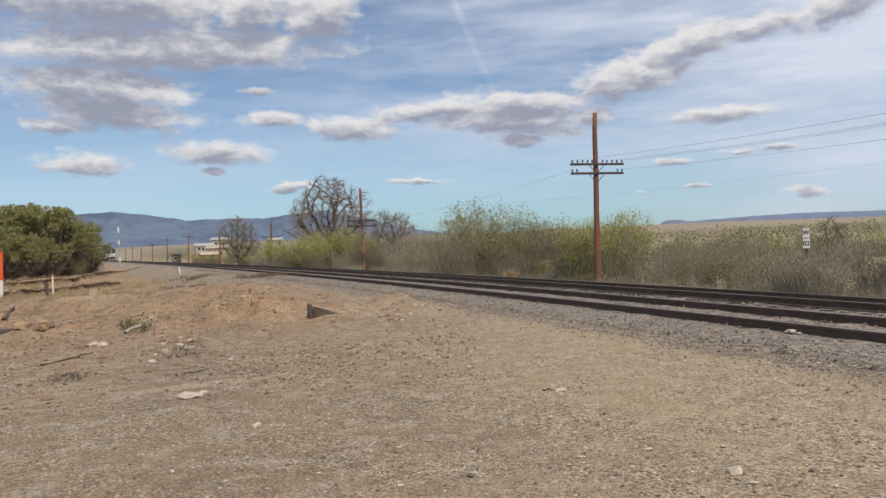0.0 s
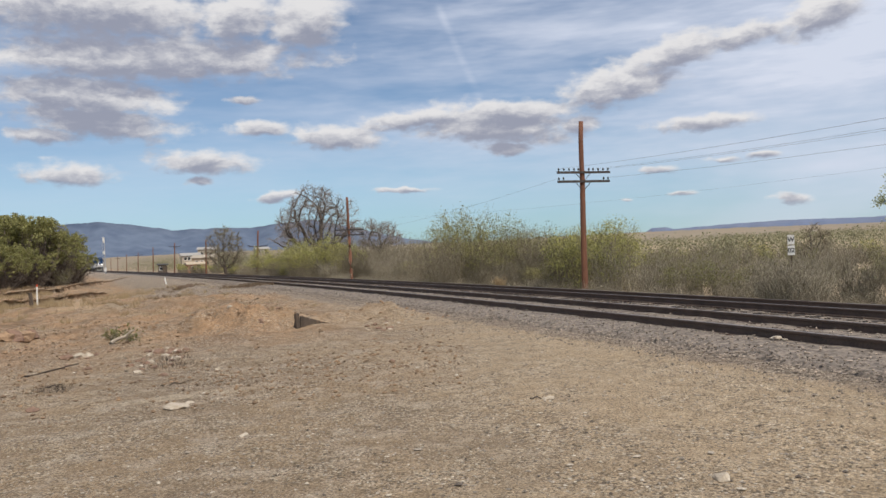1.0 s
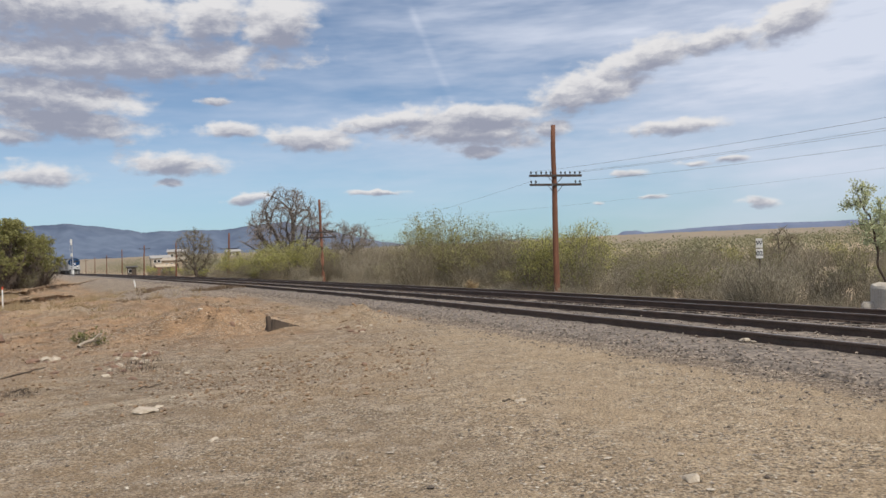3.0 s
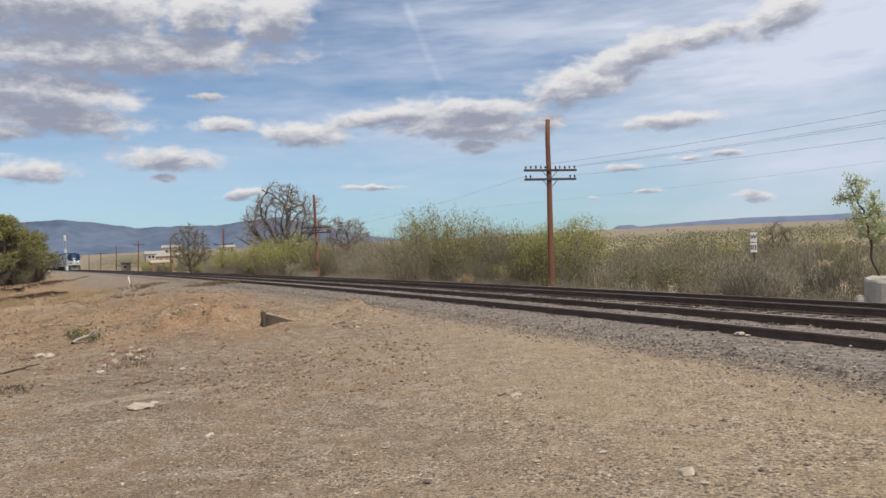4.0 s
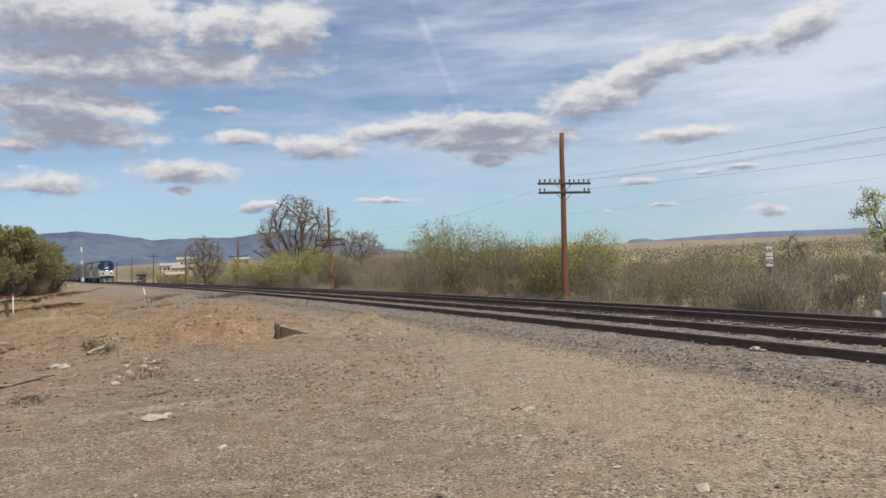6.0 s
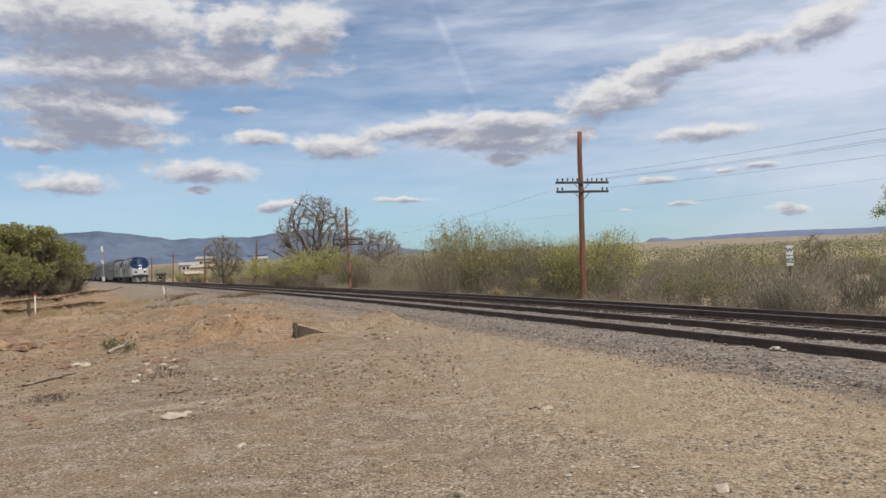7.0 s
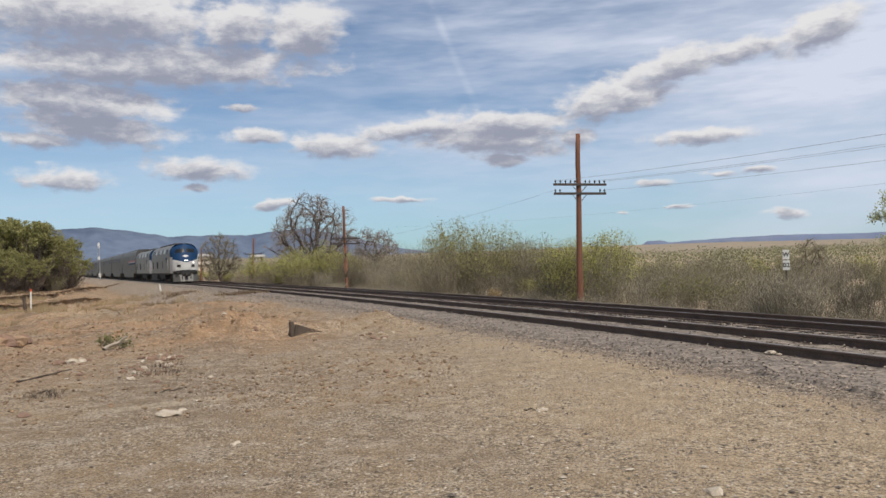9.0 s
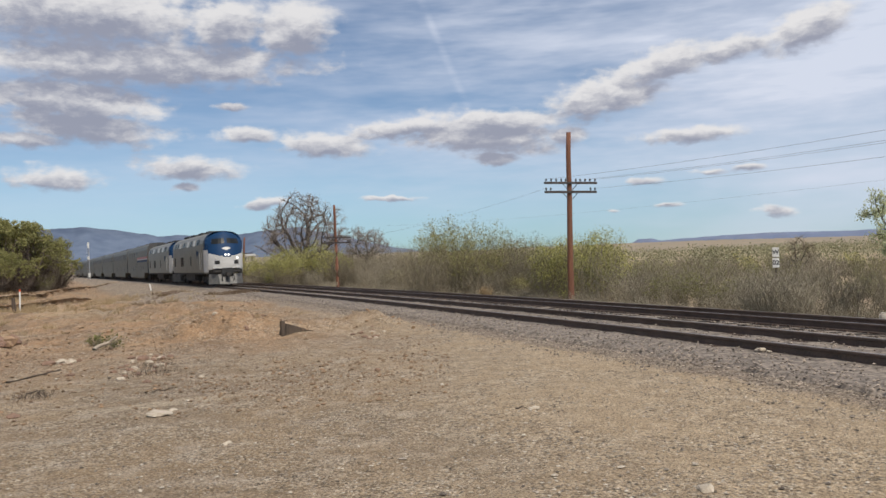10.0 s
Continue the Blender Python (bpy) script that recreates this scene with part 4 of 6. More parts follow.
TALL = {"grey": 2.6, "bare": 4.6, "green": 4.6, "spring": 4.0, "yellow": 3.6, "mixed": 3.4}
USED = set()


def plant(kind, x, y, tall, rng):
    label, variants = KINDS[kind]
    src = rng.choice(variants)
    s = tall / TALL[kind]
    m = Matrix.Translation((x, y, land(x, y))) @ Matrix.Rotation(rng.uniform(0, 6.28), 4, "Z") @ Matrix.Rotation(rng.uniform(-0.08, 0.08), 4, "X")
    if src.name in USED:
        t = copy_thing(src, m)
    else:
        USED.add(src.name)
        t = src
        t.matrix_basis = m
    k = max(0.75, min(1.5, s ** 0.5))
    t.scale = (k * rng.uniform(0.9, 1.15), k * rng.uniform(0.9, 1.15), s)
    tagged(t, label, "bush", "brush behind the tracks")


def brush_belt():
    rng = random.Random(77)
    off = 12.6
    while off < 95:
        step = 1.65 + off * 0.04
        y = -12.0 + rng.uniform(0, 2)
        while y < 190:
            p = beside(y, off + rng.gauss(0, 0.5))
            y += step * rng.uniform(0.75, 1.25) * (1 if y < 70 else 1.7)
            r = p.length
            a = math.degrees(math.atan2(p.x, p.y))
            if a > 37 or a < -19 or r > 150 or (off > 22 and a < -14) or off > (34 if a < 12 else 62):
                continue
            if off < 14 and (9.6 < a < 11.2 and r < 44 or abs(a + 5.4) < 1.2 and r < 84):
                continue
            top = EYE + r * math.tan(radians(crest(a)))
            tall = (top - land(p.x, p.y)) * rng.choice((rng.uniform(0.5, 0.8), rng.uniform(0.72, 1.04)))
            if off < 16 and a < 9:
                tall *= 0.72
            tall = max(1.1, min(5.8, tall))
            if a > 13.2:
                kind = rng.choice(("grey", "grey", "grey", "mixed", "mixed")) if off < 40 else rng.choice(("grey", "mixed", "yellow"))
            elif a > 9.4:
                kind = "spring" if off > 13.5 and r < 60 else "mixed"
            elif a > 6.3:
                kind = rng.choice(("bare", "mixed", "green"))
            elif a > -1.0:
                kind = rng.choice(("green", "bare", "green")) if off > 15 else rng.choice(("grey", "bare", "mixed"))
            elif a > -5.2:
                kind = rng.choice(("bare", "bare", "grey"))
            elif a > -8.5:
                kind = rng.choice(("yellow", "bare", "mixed")) if off > 15 else "grey"
            else:
                kind = rng.choice(("grey", "yellow", "bare"))
            plant(kind, p.x, p.y, tall, rng)
        off += 2.2 + off * 0.10


brush_belt()
rng = random.Random(16)
for i in range(60):
    y = -6 + 1.55 * i + rng.uniform(-0.4, 0.4)
    p = beside(y, rng.uniform(10.6, 12.4))
    if not 9.8 < math.degrees(math.atan2(p.x, p.y)) < 11.0:
        plant("grey", p.x, p.y, rng.uniform(0.55, 1.25), rng)
rng = random.Random(15)
for kind, a, d, e in (("green", 3.1, 57, 2.75), ("green", 1.9, 59, 2.5), ("green", 4.4, 56, 2.15), ("bare", 5.8, 57, 1.8), ("green", 6.6, 57, 1.7), ("bare", 0.5, 62, 1.2), ("bare", 1.0, 55, 1.3), ("bare", 7.2, 52, 1.5),
                      ("spring", 10.0, 46, 1.35), ("spring", 11.3, 47, 1.6), ("spring", 12.5, 47, 1.62), ("spring", 9.4, 45, 1.1), ("mixed", 7.6, 54, 1.35),
                      ("yellow", -7.9, 93, 1.35), ("yellow", -6.6, 92, 1.5), ("yellow", -9.2, 96, 1.05), ("yellow", -8.6, 90, 0.9), ("bare", -5.0, 90, 1.5), ("bare", -3.6, 88, 1.4), ("bare", -2.4, 84, 1.35), ("bare", -1.3, 80, 1.3), ("yellow", -10.4, 112, 0.8), ("yellow", -11.4, 118, 0.75)):
    p = at(a, d)
    plant(kind, p.x, p.y, (EYE + d * math.tan(radians(e)) - p.z) * 1.16, rng)


for a, d, tall in ((22.5, 25.6, 1.35), (23.4, 25.2, 1.5), (24.4, 25.6, 1.4)):
    p = at(a, d)
    plant("grey", p.x, p.y, tall, rng)


for i in range(44):
    a, d = rng.uniform(-19.2, -14.0), rng.uniform(165, 226)
    p = at(a, d)
    if off_track(p.x, p.y) > 13.5:
        plant(rng.choice(("mixed", "yellow", "bare", "grey")), p.x, p.y, rng.uniform(1.6, 3.4), rng)


def far_brush():
    """The scrub beyond, too many to count."""
    rng = random.Random(3)
    for name, m, label, lo, hi, kinds in (("far_brush", M_LEAF_DRY, "distant grey-brown scrub on the flat", -19, 40, 1000), ("far_trees", M_LEAF_OLIVE, "distant olive scrub and trees on the flat", -22, 40, 150), ("far_thicket", M_LEAF_DRY, "distant brown thicket along the line", -21.5, -12, 420)):
        verts, faces = [], []
        for i in range(kinds):
            a, d = rng.uniform(lo, hi), (rng.uniform(75, 330) if m is M_LEAF_DRY else rng.uniform(120, 520)) if hi > 0 else rng.uniform(195, 420)
            x, y = d * math.sin(radians(a)), d * math.cos(radians(a))
            if -16.9 < a < -14.4 and d < 310 or off_track(x, y) < (18 if hi > 0 else 15):
                continue
            if a < 13 and d < 160:
                continue
            tall = rng.uniform(2.3, 3.3) if a > 13 else rng.uniform(2.5, 6.0)
            w = tall * rng.uniform(0.7, 1.4)
            places = [Vector((x + rng.gauss(0, 0.4) * w, y + rng.gauss(0, 0.4) * w, land(x, y) + tall * rng.uniform(0.05, 1) ** 0.8)) for _ in range(125)]
            leaves(verts, faces, places, 0.17, rng)
        ob = piece(name, verts, faces, m)
        tagged(ob, label, "scrub", kind="stuff")


far_brush()

# the thicket on the near side of the line
thicket = [round_tree("thicket_tree", 60 + i, 5.6, 6.4, 12000, M_LEAF_THICKET, 0.14, 0.32) for i in range(2)]
THICKET = ((-23.3, 100, 6.2), (-24.5, 95, 7.1), (-25.5, 92, 7.8), (-26.5, 95, 8.2), (-27.8, 91, 7.9), (-29.3, 90, 8.3), (-25.2, 107, 8.1), (-26.9, 109, 9.1), (-31.0, 91, 8.3), (-33.2, 88, 8.1), (-28.3, 86, 5.3), (-25.6, 87, 4.3), (-23.6, 112, 6.3), (-27.0, 84, 4.5), (-30.5, 83, 5.5))
rng = random.Random(4)
for i, (a, d, tall) in enumerate(THICKET):
    p = at(a, d)
    m = Matrix.Translation(p) @ Matrix.Rotation(rng.uniform(0, 6.28), 4, "Z")
    t = thicket[i] if i < 2 else copy_thing(thicket[i % 2], m)
    t.matrix_basis = m
    t.scale = (tall / 5.4 * rng.uniform(0.9, 1.1), tall / 5.4 * rng.uniform(0.9, 1.1), tall / 6.0)
    tagged(t, "dense olive-green thicket tree with leaves to the ground", "tree", "thicket trees")

for a, d, tall in ((-23.2, 112, 3.4), (-22.9, 120, 3.0), (-23.9, 93, 2.4)):
    p = at(a, d)
    plant("mixed", p.x, p.y, tall, rng)

cotton = spreading_tree("bare_cottonwood_tree", 5, 11.3, 5.5, 2.6, 1200, 0.64, step=0.32, twigs=6, twig=1.5, droop=1.0, twig_m=M_PALETWIG, bark=M_DARKBARK, fine=0.0135, reach_twigs=4)
stand(cotton, at(-7.65, 104), 2.2, 1.0, "huge old bare cottonwood with drooping grey limbs", "tree")
small = spreading_tree("bare_cottonwood_tree", 9, 7.2, 2.9, 3.2, 420, 0.26, step=0.26, twigs=7, twig=1.4, droop=1.3, twig_m=M_PALETWIG, bark=M_DARKBARK, fine=0.013, reach_twigs=3)
stand(small, at(-3.4, 108), 1.0, 1.0, "smaller bare cottonwood with drooping twigs", "tree")
grey = spreading_tree("twiggy_tree", 17, 8.4, 3.4, 1.4, 600, 0.28, twigs=9, twig=1.0, droop=0.0, twig_m=M_BARETWIG, leaf_m=M_LEAF_DRY, n_leaf=1500, leaf=0.12, hollow=0.1)
stand(grey, at(-13.8, 142), 0.0, 1.0, "dark bare twiggy tree beyond the track", "tree")
young = spreading_tree("young_tree", 21, 4.4, 0.68, 2.2, 170, 0.042, lean=(-0.50, 0.0), step=0.15, twigs=5, twig=0.32, droop=0.2, fine=0.004, bark=M_OLDWOOD, twig_m=M_OLDWOOD, leaf_m=M_LEAF_PALE, n_leaf=4600, leaf=0.06, hollow=0.1)
stand(young, at(30.9, 30.5), 0.0, 1.0, "slender leaning young tree with pale green leaves", "tree")
snag = spreading_tree("dead_snag", 33, 3.2, 1.0, 0.5, 150, 0.08, twigs=12, step=0.2, twig=0.6, droop=0.0, fine=0.012, bark=M_DARKBARK, twig_m=M_BARETWIG)
stand(snag, at(24.9, 62), 0.0, 1.05, "dark dead snag standing in the brush", "snag")


# ---- the train ----
M_SILVER = mat("silver_paint", (0.225, 0.206, 0.16), (0.14, 0.127, 0.097), 0.42, 0.1, 1.2, 14, 0.05, 0.7)
M_STAIN = mat("fluted_stainless", (0.145, 0.133, 0.096), (0.075, 0.068, 0.05), 0.5, 0.1, 0.8, 12, 0.05, 0.7)
M_BLUE = mat("dark_blue_paint", (0.006, 0.036, 0.100), (0.005, 0.028, 0.078), 0.6, 0.0, 2, 20, 0.02, 0.5)
M_NOSEWHITE = mat("pale_grey_paint", (0.54, 0.53, 0.51), (0.42, 0.41, 0.39), 0.5, 0.0, 2, 20, 0.03, 0.5)
M_PILOT = mat("dusty_grey_steel", (0.17, 0.163, 0.15), (0.07, 0.067, 0.062), 0.6, 0.2, 3, 20, 0.1, 0.6)
M_UNDER = mat("grimy_underframe", (0.060, 0.054, 0.048), (0.026, 0.024, 0.022), 0.8, 0.2, 3, 20, 0.2, 0.6)
M_ROOF = mat("sooty_roof", (0.10, 0.10, 0.10), (0.055, 0.052, 0.05), 0.7, 0.3, 2, 20, 0.1, 0.6)
M_PANE = mat("dark_tinted_glass", (0.014, 0.017, 0.020), (0.02, 0.022, 0.024), 0.3, 0.0, 2, 20, 0.0, 0.5)
for m, v in ((M_BLUE, 0.2), (M_PANE, 0.10)):
    m.node_tree.nodes["Principled BSDF"].inputs["Specular IOR Level"].default_value = v
M_RED = mat("red_stripe", (0.42, 0.045, 0.05), (0.32, 0.04, 0.045), 0.4, 0, 2, 20, 0.02)
M_LAMP = mat("lit_headlight", (1.0, 0.97, 0.90), (1.0, 0.95, 0.85), 0.3, 0, 2, 20, 0.0, 0.5, emit=2.5)


def wheelset(parent, y):
    for s in (-1, 1):
        bm = bmesh.new()
        rod(bm, (s * 0.69, y, 0.5), (s * 0.80, y, 0.5), 0.5, sides=24)
        rod(bm, (s * 0.67, y, 0.5), (s * 0.69, y, 0.5), 0.53, sides=24)
        rod(bm, (s * 0.80, y, 0.5), (s * 0.86, y, 0.5), 0.14, sides=12)
        part("wheel", bm, M_UNDER, parent)


def truck(thing, y, base):
    bm = bmesh.new()
    for s in (-1, 1):
        box(bm, (s * 1.0, y, 0.62), (0.16, base + 1.0, 0.26), 0.03)
        box(bm, (s * 1.02, y, 0.42), (0.14, base * 0.45, 0.26), 0.03)
        for e in (-1, 1):
            box(bm, (s * 1.04, y + e * base / 2, 0.5), (0.18, 0.34, 0.34), 0.03)
            rod(bm, (s * 1.05, y + e * 0.45, 0.3), (s * 1.05, y + e * 0.45, 0.8), 0.11, sides=8)
    box(bm, (0, y, 0.66), (2.0, 0.5, 0.22), 0.03)
    tr = part("truck", bm, M_UNDER, thing, "grimy four-wheel truck")
    for e in (-1, 1):
        wheelset(tr, y + e * base / 2)


HALF = [(1.40, 0.98), (1.50, 1.10), (1.50, 2.0), (1.50, 2.9), (1.49, 3.45), (1.40, 3.80), (1.18, 4.12), (0.85, 4.32), (0.45, 4.40), (0.0, 4.42)]


def hull(bm, stations, slot):
    """Skin over full-width profiles; stations: function of (x, z) to a point, slot: material by (station, z)."""
    prof = HALF + [(-x, z) for x, z in reversed(HALF[:-1])]
    rings = [[bm.verts.new(f(x, z)) for x, z in prof] for f in stations]
    for k in range(len(rings) - 1):
        for i in range(len(prof) - 1):
            fc = bm.faces.new((rings[k][i], rings[k][i + 1], rings[k + 1][i + 1], rings[k + 1][i]))
            fc.material_index = slot(k, (prof[i][1] + prof[i + 1][1]) / 2)
    return rings


def nose_y(u, z):
    return 10.35 - 0.85 * max(0.0, (z - 2.35) / 1.9) ** 1.3 - 0.12 * max(0.0, (1.6 - z)) - 0.70 * abs(u) ** 2.8


def half_at(z):
    for (x0, z0), (x1, z1) in zip(HALF, HALF[1:]):
        if z0 <= z <= z1:
            return x0 + (x1 - x0) * (z - z0) / (z1 - z0)
    return HALF[-1][0] if z > 4 else HALF[0][0]


def nose_point(u, z, out=0.0):
    zz = z if z < 3.4 else 3.4 + (z - 3.4) * 0.93
    return Vector((u * half_at(z) * 0.90, nose_y(u, z) + out, zz))


def patch(bm, u0, u1, z0, z1, out=0.015, nu=4, nz=3, skew=0.0):
    g = [[bm.verts.new(nose_point(u0 + (u1 - u0) * i / nu, z0 + (z1 - z0) * j / nz + skew * abs(u0 + (u1 - u0) * i / nu), out)) for i in range(nu + 1)] for j in range(nz + 1)]
    for j in range(nz):
        for i in range(nu):
            bm.faces.new((g[j][i], g[j][i + 1], g[j + 1][i + 1], g[j + 1][i]))
    r = bmesh.ops.extrude_face_region(bm, geom=list(bm.faces))
    bmesh.ops.translate(bm, vec=(0, -0.05, 0), verts=[v for v in r["geom"] if isinstance(v, bmesh.types.BMVert)])


def locomotive():
    thing = new("locomotive")
    bm = bmesh.new()
    front = lambda x, z: nose_point(max(-1, min(1, x / max(0.01, half_at(z)))), z)
    ys = [-10.4, -10.3, 7.75, 8.2, 9.0]
    st = [lambda x, z: Vector((x * 0.96, -10.4, z))] + [(lambda yy: lambda x, z: Vector((x, yy, z)))(y) for y in ys[1:]] + [front]

    def slot(k, z):
        if k >= 3:
            return 1 if z > 2.62 else (2 if z > 1.3 else 0)
        return 3 if z > 4.25 else 0
    rings = hull(bm, st, slot)
    bm.faces.new(list(reversed(rings[0])))
    part("body", bm, [M_SILVER, M_BLUE, M_NOSEWHITE, M_ROOF], thing, "silver-grey locomotive body with blue cab")
    # nose
    bm = bmesh.new()
    zs = sorted({0.98, 1.3, 1.5, 2.05, 2.13, 2.3, 2.45, 2.55, 2.65, 2.75, 1.6, 1.9, 2.2, 2.4, 2.5, 2.6, 2.7, 2.8, 2.9, 3.0, 3.2, 3.4, 3.6, 3.8, 4.0, 4.12, 4.22, 4.32, 4.40, 4.42})
    us = [-1 + i / 16 for i in range(33)]
    g = [[bm.verts.new(nose_point(u, z)) for u in us] for z in zs]
    for j in range(len(zs) - 1):
        for i in range(len(us) - 1):
            fc = bm.faces.new((g[j][i], g[j][i + 1], g[j + 1][i + 1], g[j + 1][i]))
            zc, uc = (zs[j] + zs[j + 1]) / 2, abs(us[i] + us[i + 1]) / 2
            fc.material_index = 0 if zc > 2.30 + 0.34 * uc ** 1.5 else 1 if zc > 1.28 else 2
    nose = part("nose", bm, [M_BLUE, M_NOSEWHITE, M_UNDER], thing, "dark blue and pale grey nose", flat=False)
    for s in (-1, 1):
        bm = bmesh.new()
        patch(bm, s * 0.08, s * 0.80, 3.42, 3.88, skew=-0.10)
        part("windshield", bm, M_PANE, nose)
        bm = bmesh.new()
        patch(bm, s * 0.42, s * 0.70, 1.72, 2.02)
        part("number_board", bm, M_BLACK, nose)
        bm = bmesh.new()
        c = nose_point(s * 0.62, 2.22, 0.02)
        rod(bm, c, c + Vector((0, 0.05, 0)), 0.07, sides=12)
        part("ditch_light", bm, M_LAMP if s < 0 else M_NOSEWHITE, nose)
        bm = bmesh.new()
        c = nose_point(s * 0.09, 2.48, 0.02)
        rod(bm, c, c + Vector((0, 0.05, 0)), 0.07, sides=12)
        part("headlight", bm, M_LAMP, nose)
        bm = bmesh.new()
        box(bm, (s * 1.506, 8.62, 3.35), (0.02, 0.62, 0.62), 0.01)
        part("cab_window", bm, M_PANE, thing)
        bm = bmesh.new()
        box(bm, (s * 1.506, 7.2, 2.35), (0.02, 0.62, 1.9), 0.01)
        door = part("cab_door", bm, M_SILVER, thing)
        bm = bmesh.new()
        for e in (-0.42, 0.42):
            rod(bm, (s * 1.56, 7.2 + e, 1.3), (s * 1.56, 7.2 + e, 2.7), 0.014, sides=6)
        part("grab_rail", bm, M_NOSEWHITE, door)
        # roof-line windows and intake screens
        for y, wd, m in ((5.9, 0.55, M_PANE), (5.1, 0.55, M_PANE), (3.4, 1.0, M_NOSEWHITE), (1.6, 0.6, M_PANE), (-0.3, 1.0, M_NOSEWHITE), (-2.6, 0.6, M_PANE), (-5.0, 1.0, M_NOSEWHITE), (-6.6, 0.6, M_PANE), (-8.4, 1.0, M_PANE)):
            bm = bmesh.new()
            box(bm, (s * 1.45, y, 3.62), (0.06, wd, 0.50), 0.01, Matrix.Rotation(-s * 0.22, 4, "Y"))
            part("intake_screen" if m is M_PANE else "roof_panel", bm, m, thing)
        for y, wd in ((-3.4, 0.7), (-4.3, 0.7), (1.5, 0.35), (-8.7, 0.8)):
            bm = bmesh.new()
            box(bm, (s * 1.503, y, 2.1), (0.03, wd, 0.85), 0.01)
            part("grille", bm, M_UNDER, thing)
        bm = bmesh.new()
        v = [(s * 1.512, 4.6, 2.95), (s * 1.512, 5.9, 2.85), (s * 1.512, 5.0, 2.25)]
        fv = [bm.verts.new(q) for q in v] + [bm.verts.new((q[0] - s * 0.02, q[1], q[2])) for q in v]
        bm.faces.new(fv[:3]), bm.faces.new(fv[3:])
        part("side_emblem", bm, M_BLUE, thing)
        bm = bmesh.new()
        box(bm, (s * 1.47, -0.8, 1.02), (0.05, 18.5, 0.16), 0.01)
        part("sill", bm, M_UNDER, thing)
    # a plain pale arrow shape on the nose
    bm = bmesh.new()
    q = [(-0.26, 2.98), (0.0, 2.84), (0.28, 2.98), (0.10, 3.10), (-0.12, 3.10)]
    fv = [bm.verts.new(nose_point(a, b, 0.02)) for a, b in q]
    bm.faces.new(fv)
    r = bmesh.ops.extrude_face_region(bm, geom=list(bm.faces))
    bmesh.ops.translate(bm, vec=(0, -0.04, 0), verts=[v for v in r["geom"] if isinstance(v, bmesh.types.BMVert)])
    part("nose_emblem", bm, M_NOSEWHITE, nose)
    # black band and pilot
    bm = bmesh.new()
    box(bm, (0, 10.02, 1.17), (2.2, 0.72, 0.34), 0.10)
    part("bumper_beam", bm, M_UNDER, thing)
    bm = bmesh.new()
    box(bm, (0, 10.08, 1.42), (2.3, 0.62, 0.09), 0.03)
    part("nose_step", bm, M_NOSEWHITE, thing)
    # solid black block painting the shade of the open coupler pocket
    bm = bmesh.new()
    box(bm, (0, 10.2, 1.12), (0.95, 0.5, 0.62), 0.05)
    part("pocket_shade_block", bm, M_BLACK, thing)
    bm = bmesh.new()
    sec = [[(-1.32, 9.55), (-0.72, 10.22), (0.72, 10.22), (1.32, 9.55)], [(-1.36, 9.6), (-0.66, 10.62), (0.66, 10.62), (1.36, 9.6)]]
    rows = [[bm.verts.new((x, y, z)) for x, y in r] for r, z in ((sec[0], 0.95), (sec[1], 0.14))]
    back = [[bm.verts.new((x, y - 0.12, z)) for x, y in r] for r, z in ((sec[0], 0.95), (sec[1], 0.14))]
    for i in range(3):
        bm.faces.new((rows[0][i], rows[1][i], rows[1][i + 1], rows[0][i + 1]))
        bm.faces.new((back[0][i + 1], back[1][i + 1], back[1][i], back[0][i]))
        bm.faces.new((rows[1][i], back[1][i], back[1][i + 1], rows[1][i + 1]))
        bm.faces.new((rows[0][i + 1], back[0][i + 1], back[0][i], rows[0][i]))
    part("pilot_plow", bm, M_PILOT, thing, "dusty grey steel pilot plow")
    bm = bmesh.new()
    box(bm, (0, 10.6, 0.9), (0.34, 0.7, 0.34), 0.05)
    box(bm, (0.0, 10.3, 1.0), (0.8, 0.2, 0.5), 0.04)
    part("coupler", bm, M_UNDER, thing)
    for s in (-1, 1):
        bm = bmesh.new()
        rod(bm, (s * 0.35, 10.5, 1.05), (s * 0.5, 10.62, 0.6), 0.03, sides=6)
        rod(bm, (s * 0.5, 10.62, 0.6), (s * 0.42, 10.5, 0.35), 0.03, sides=6)
        part("air_hose", bm, M_BLACK, thing)
        bm = bmesh.new()
        for k in range(4):
            box(bm, (s * 1.28, 9.2, 0.35 + 0.2 * k), (0.3, 0.45, 0.03))
        part("ladder", bm, M_UNDER, thing)
    bm = bmesh.new()
    box(bm, (0, 0, 0.72), (2.7, 5.6, 0.75), 0.12)
    part("fuel_tank", bm, M_UNDER, thing)
    for y, ln in ((6.0, 1.6), (2.4, 2.6), (-2.0, 2.0), (-6.0, 3.0)):
        bm = bmesh.new()
        box(bm, (0, y, 4.45), (1.5, ln, 0.16), 0.04)
        part("roof_hatch", bm, M_ROOF, thing)
    for y in (6.6, -6.6):
        truck(thing, y, 2.8)
    return thing


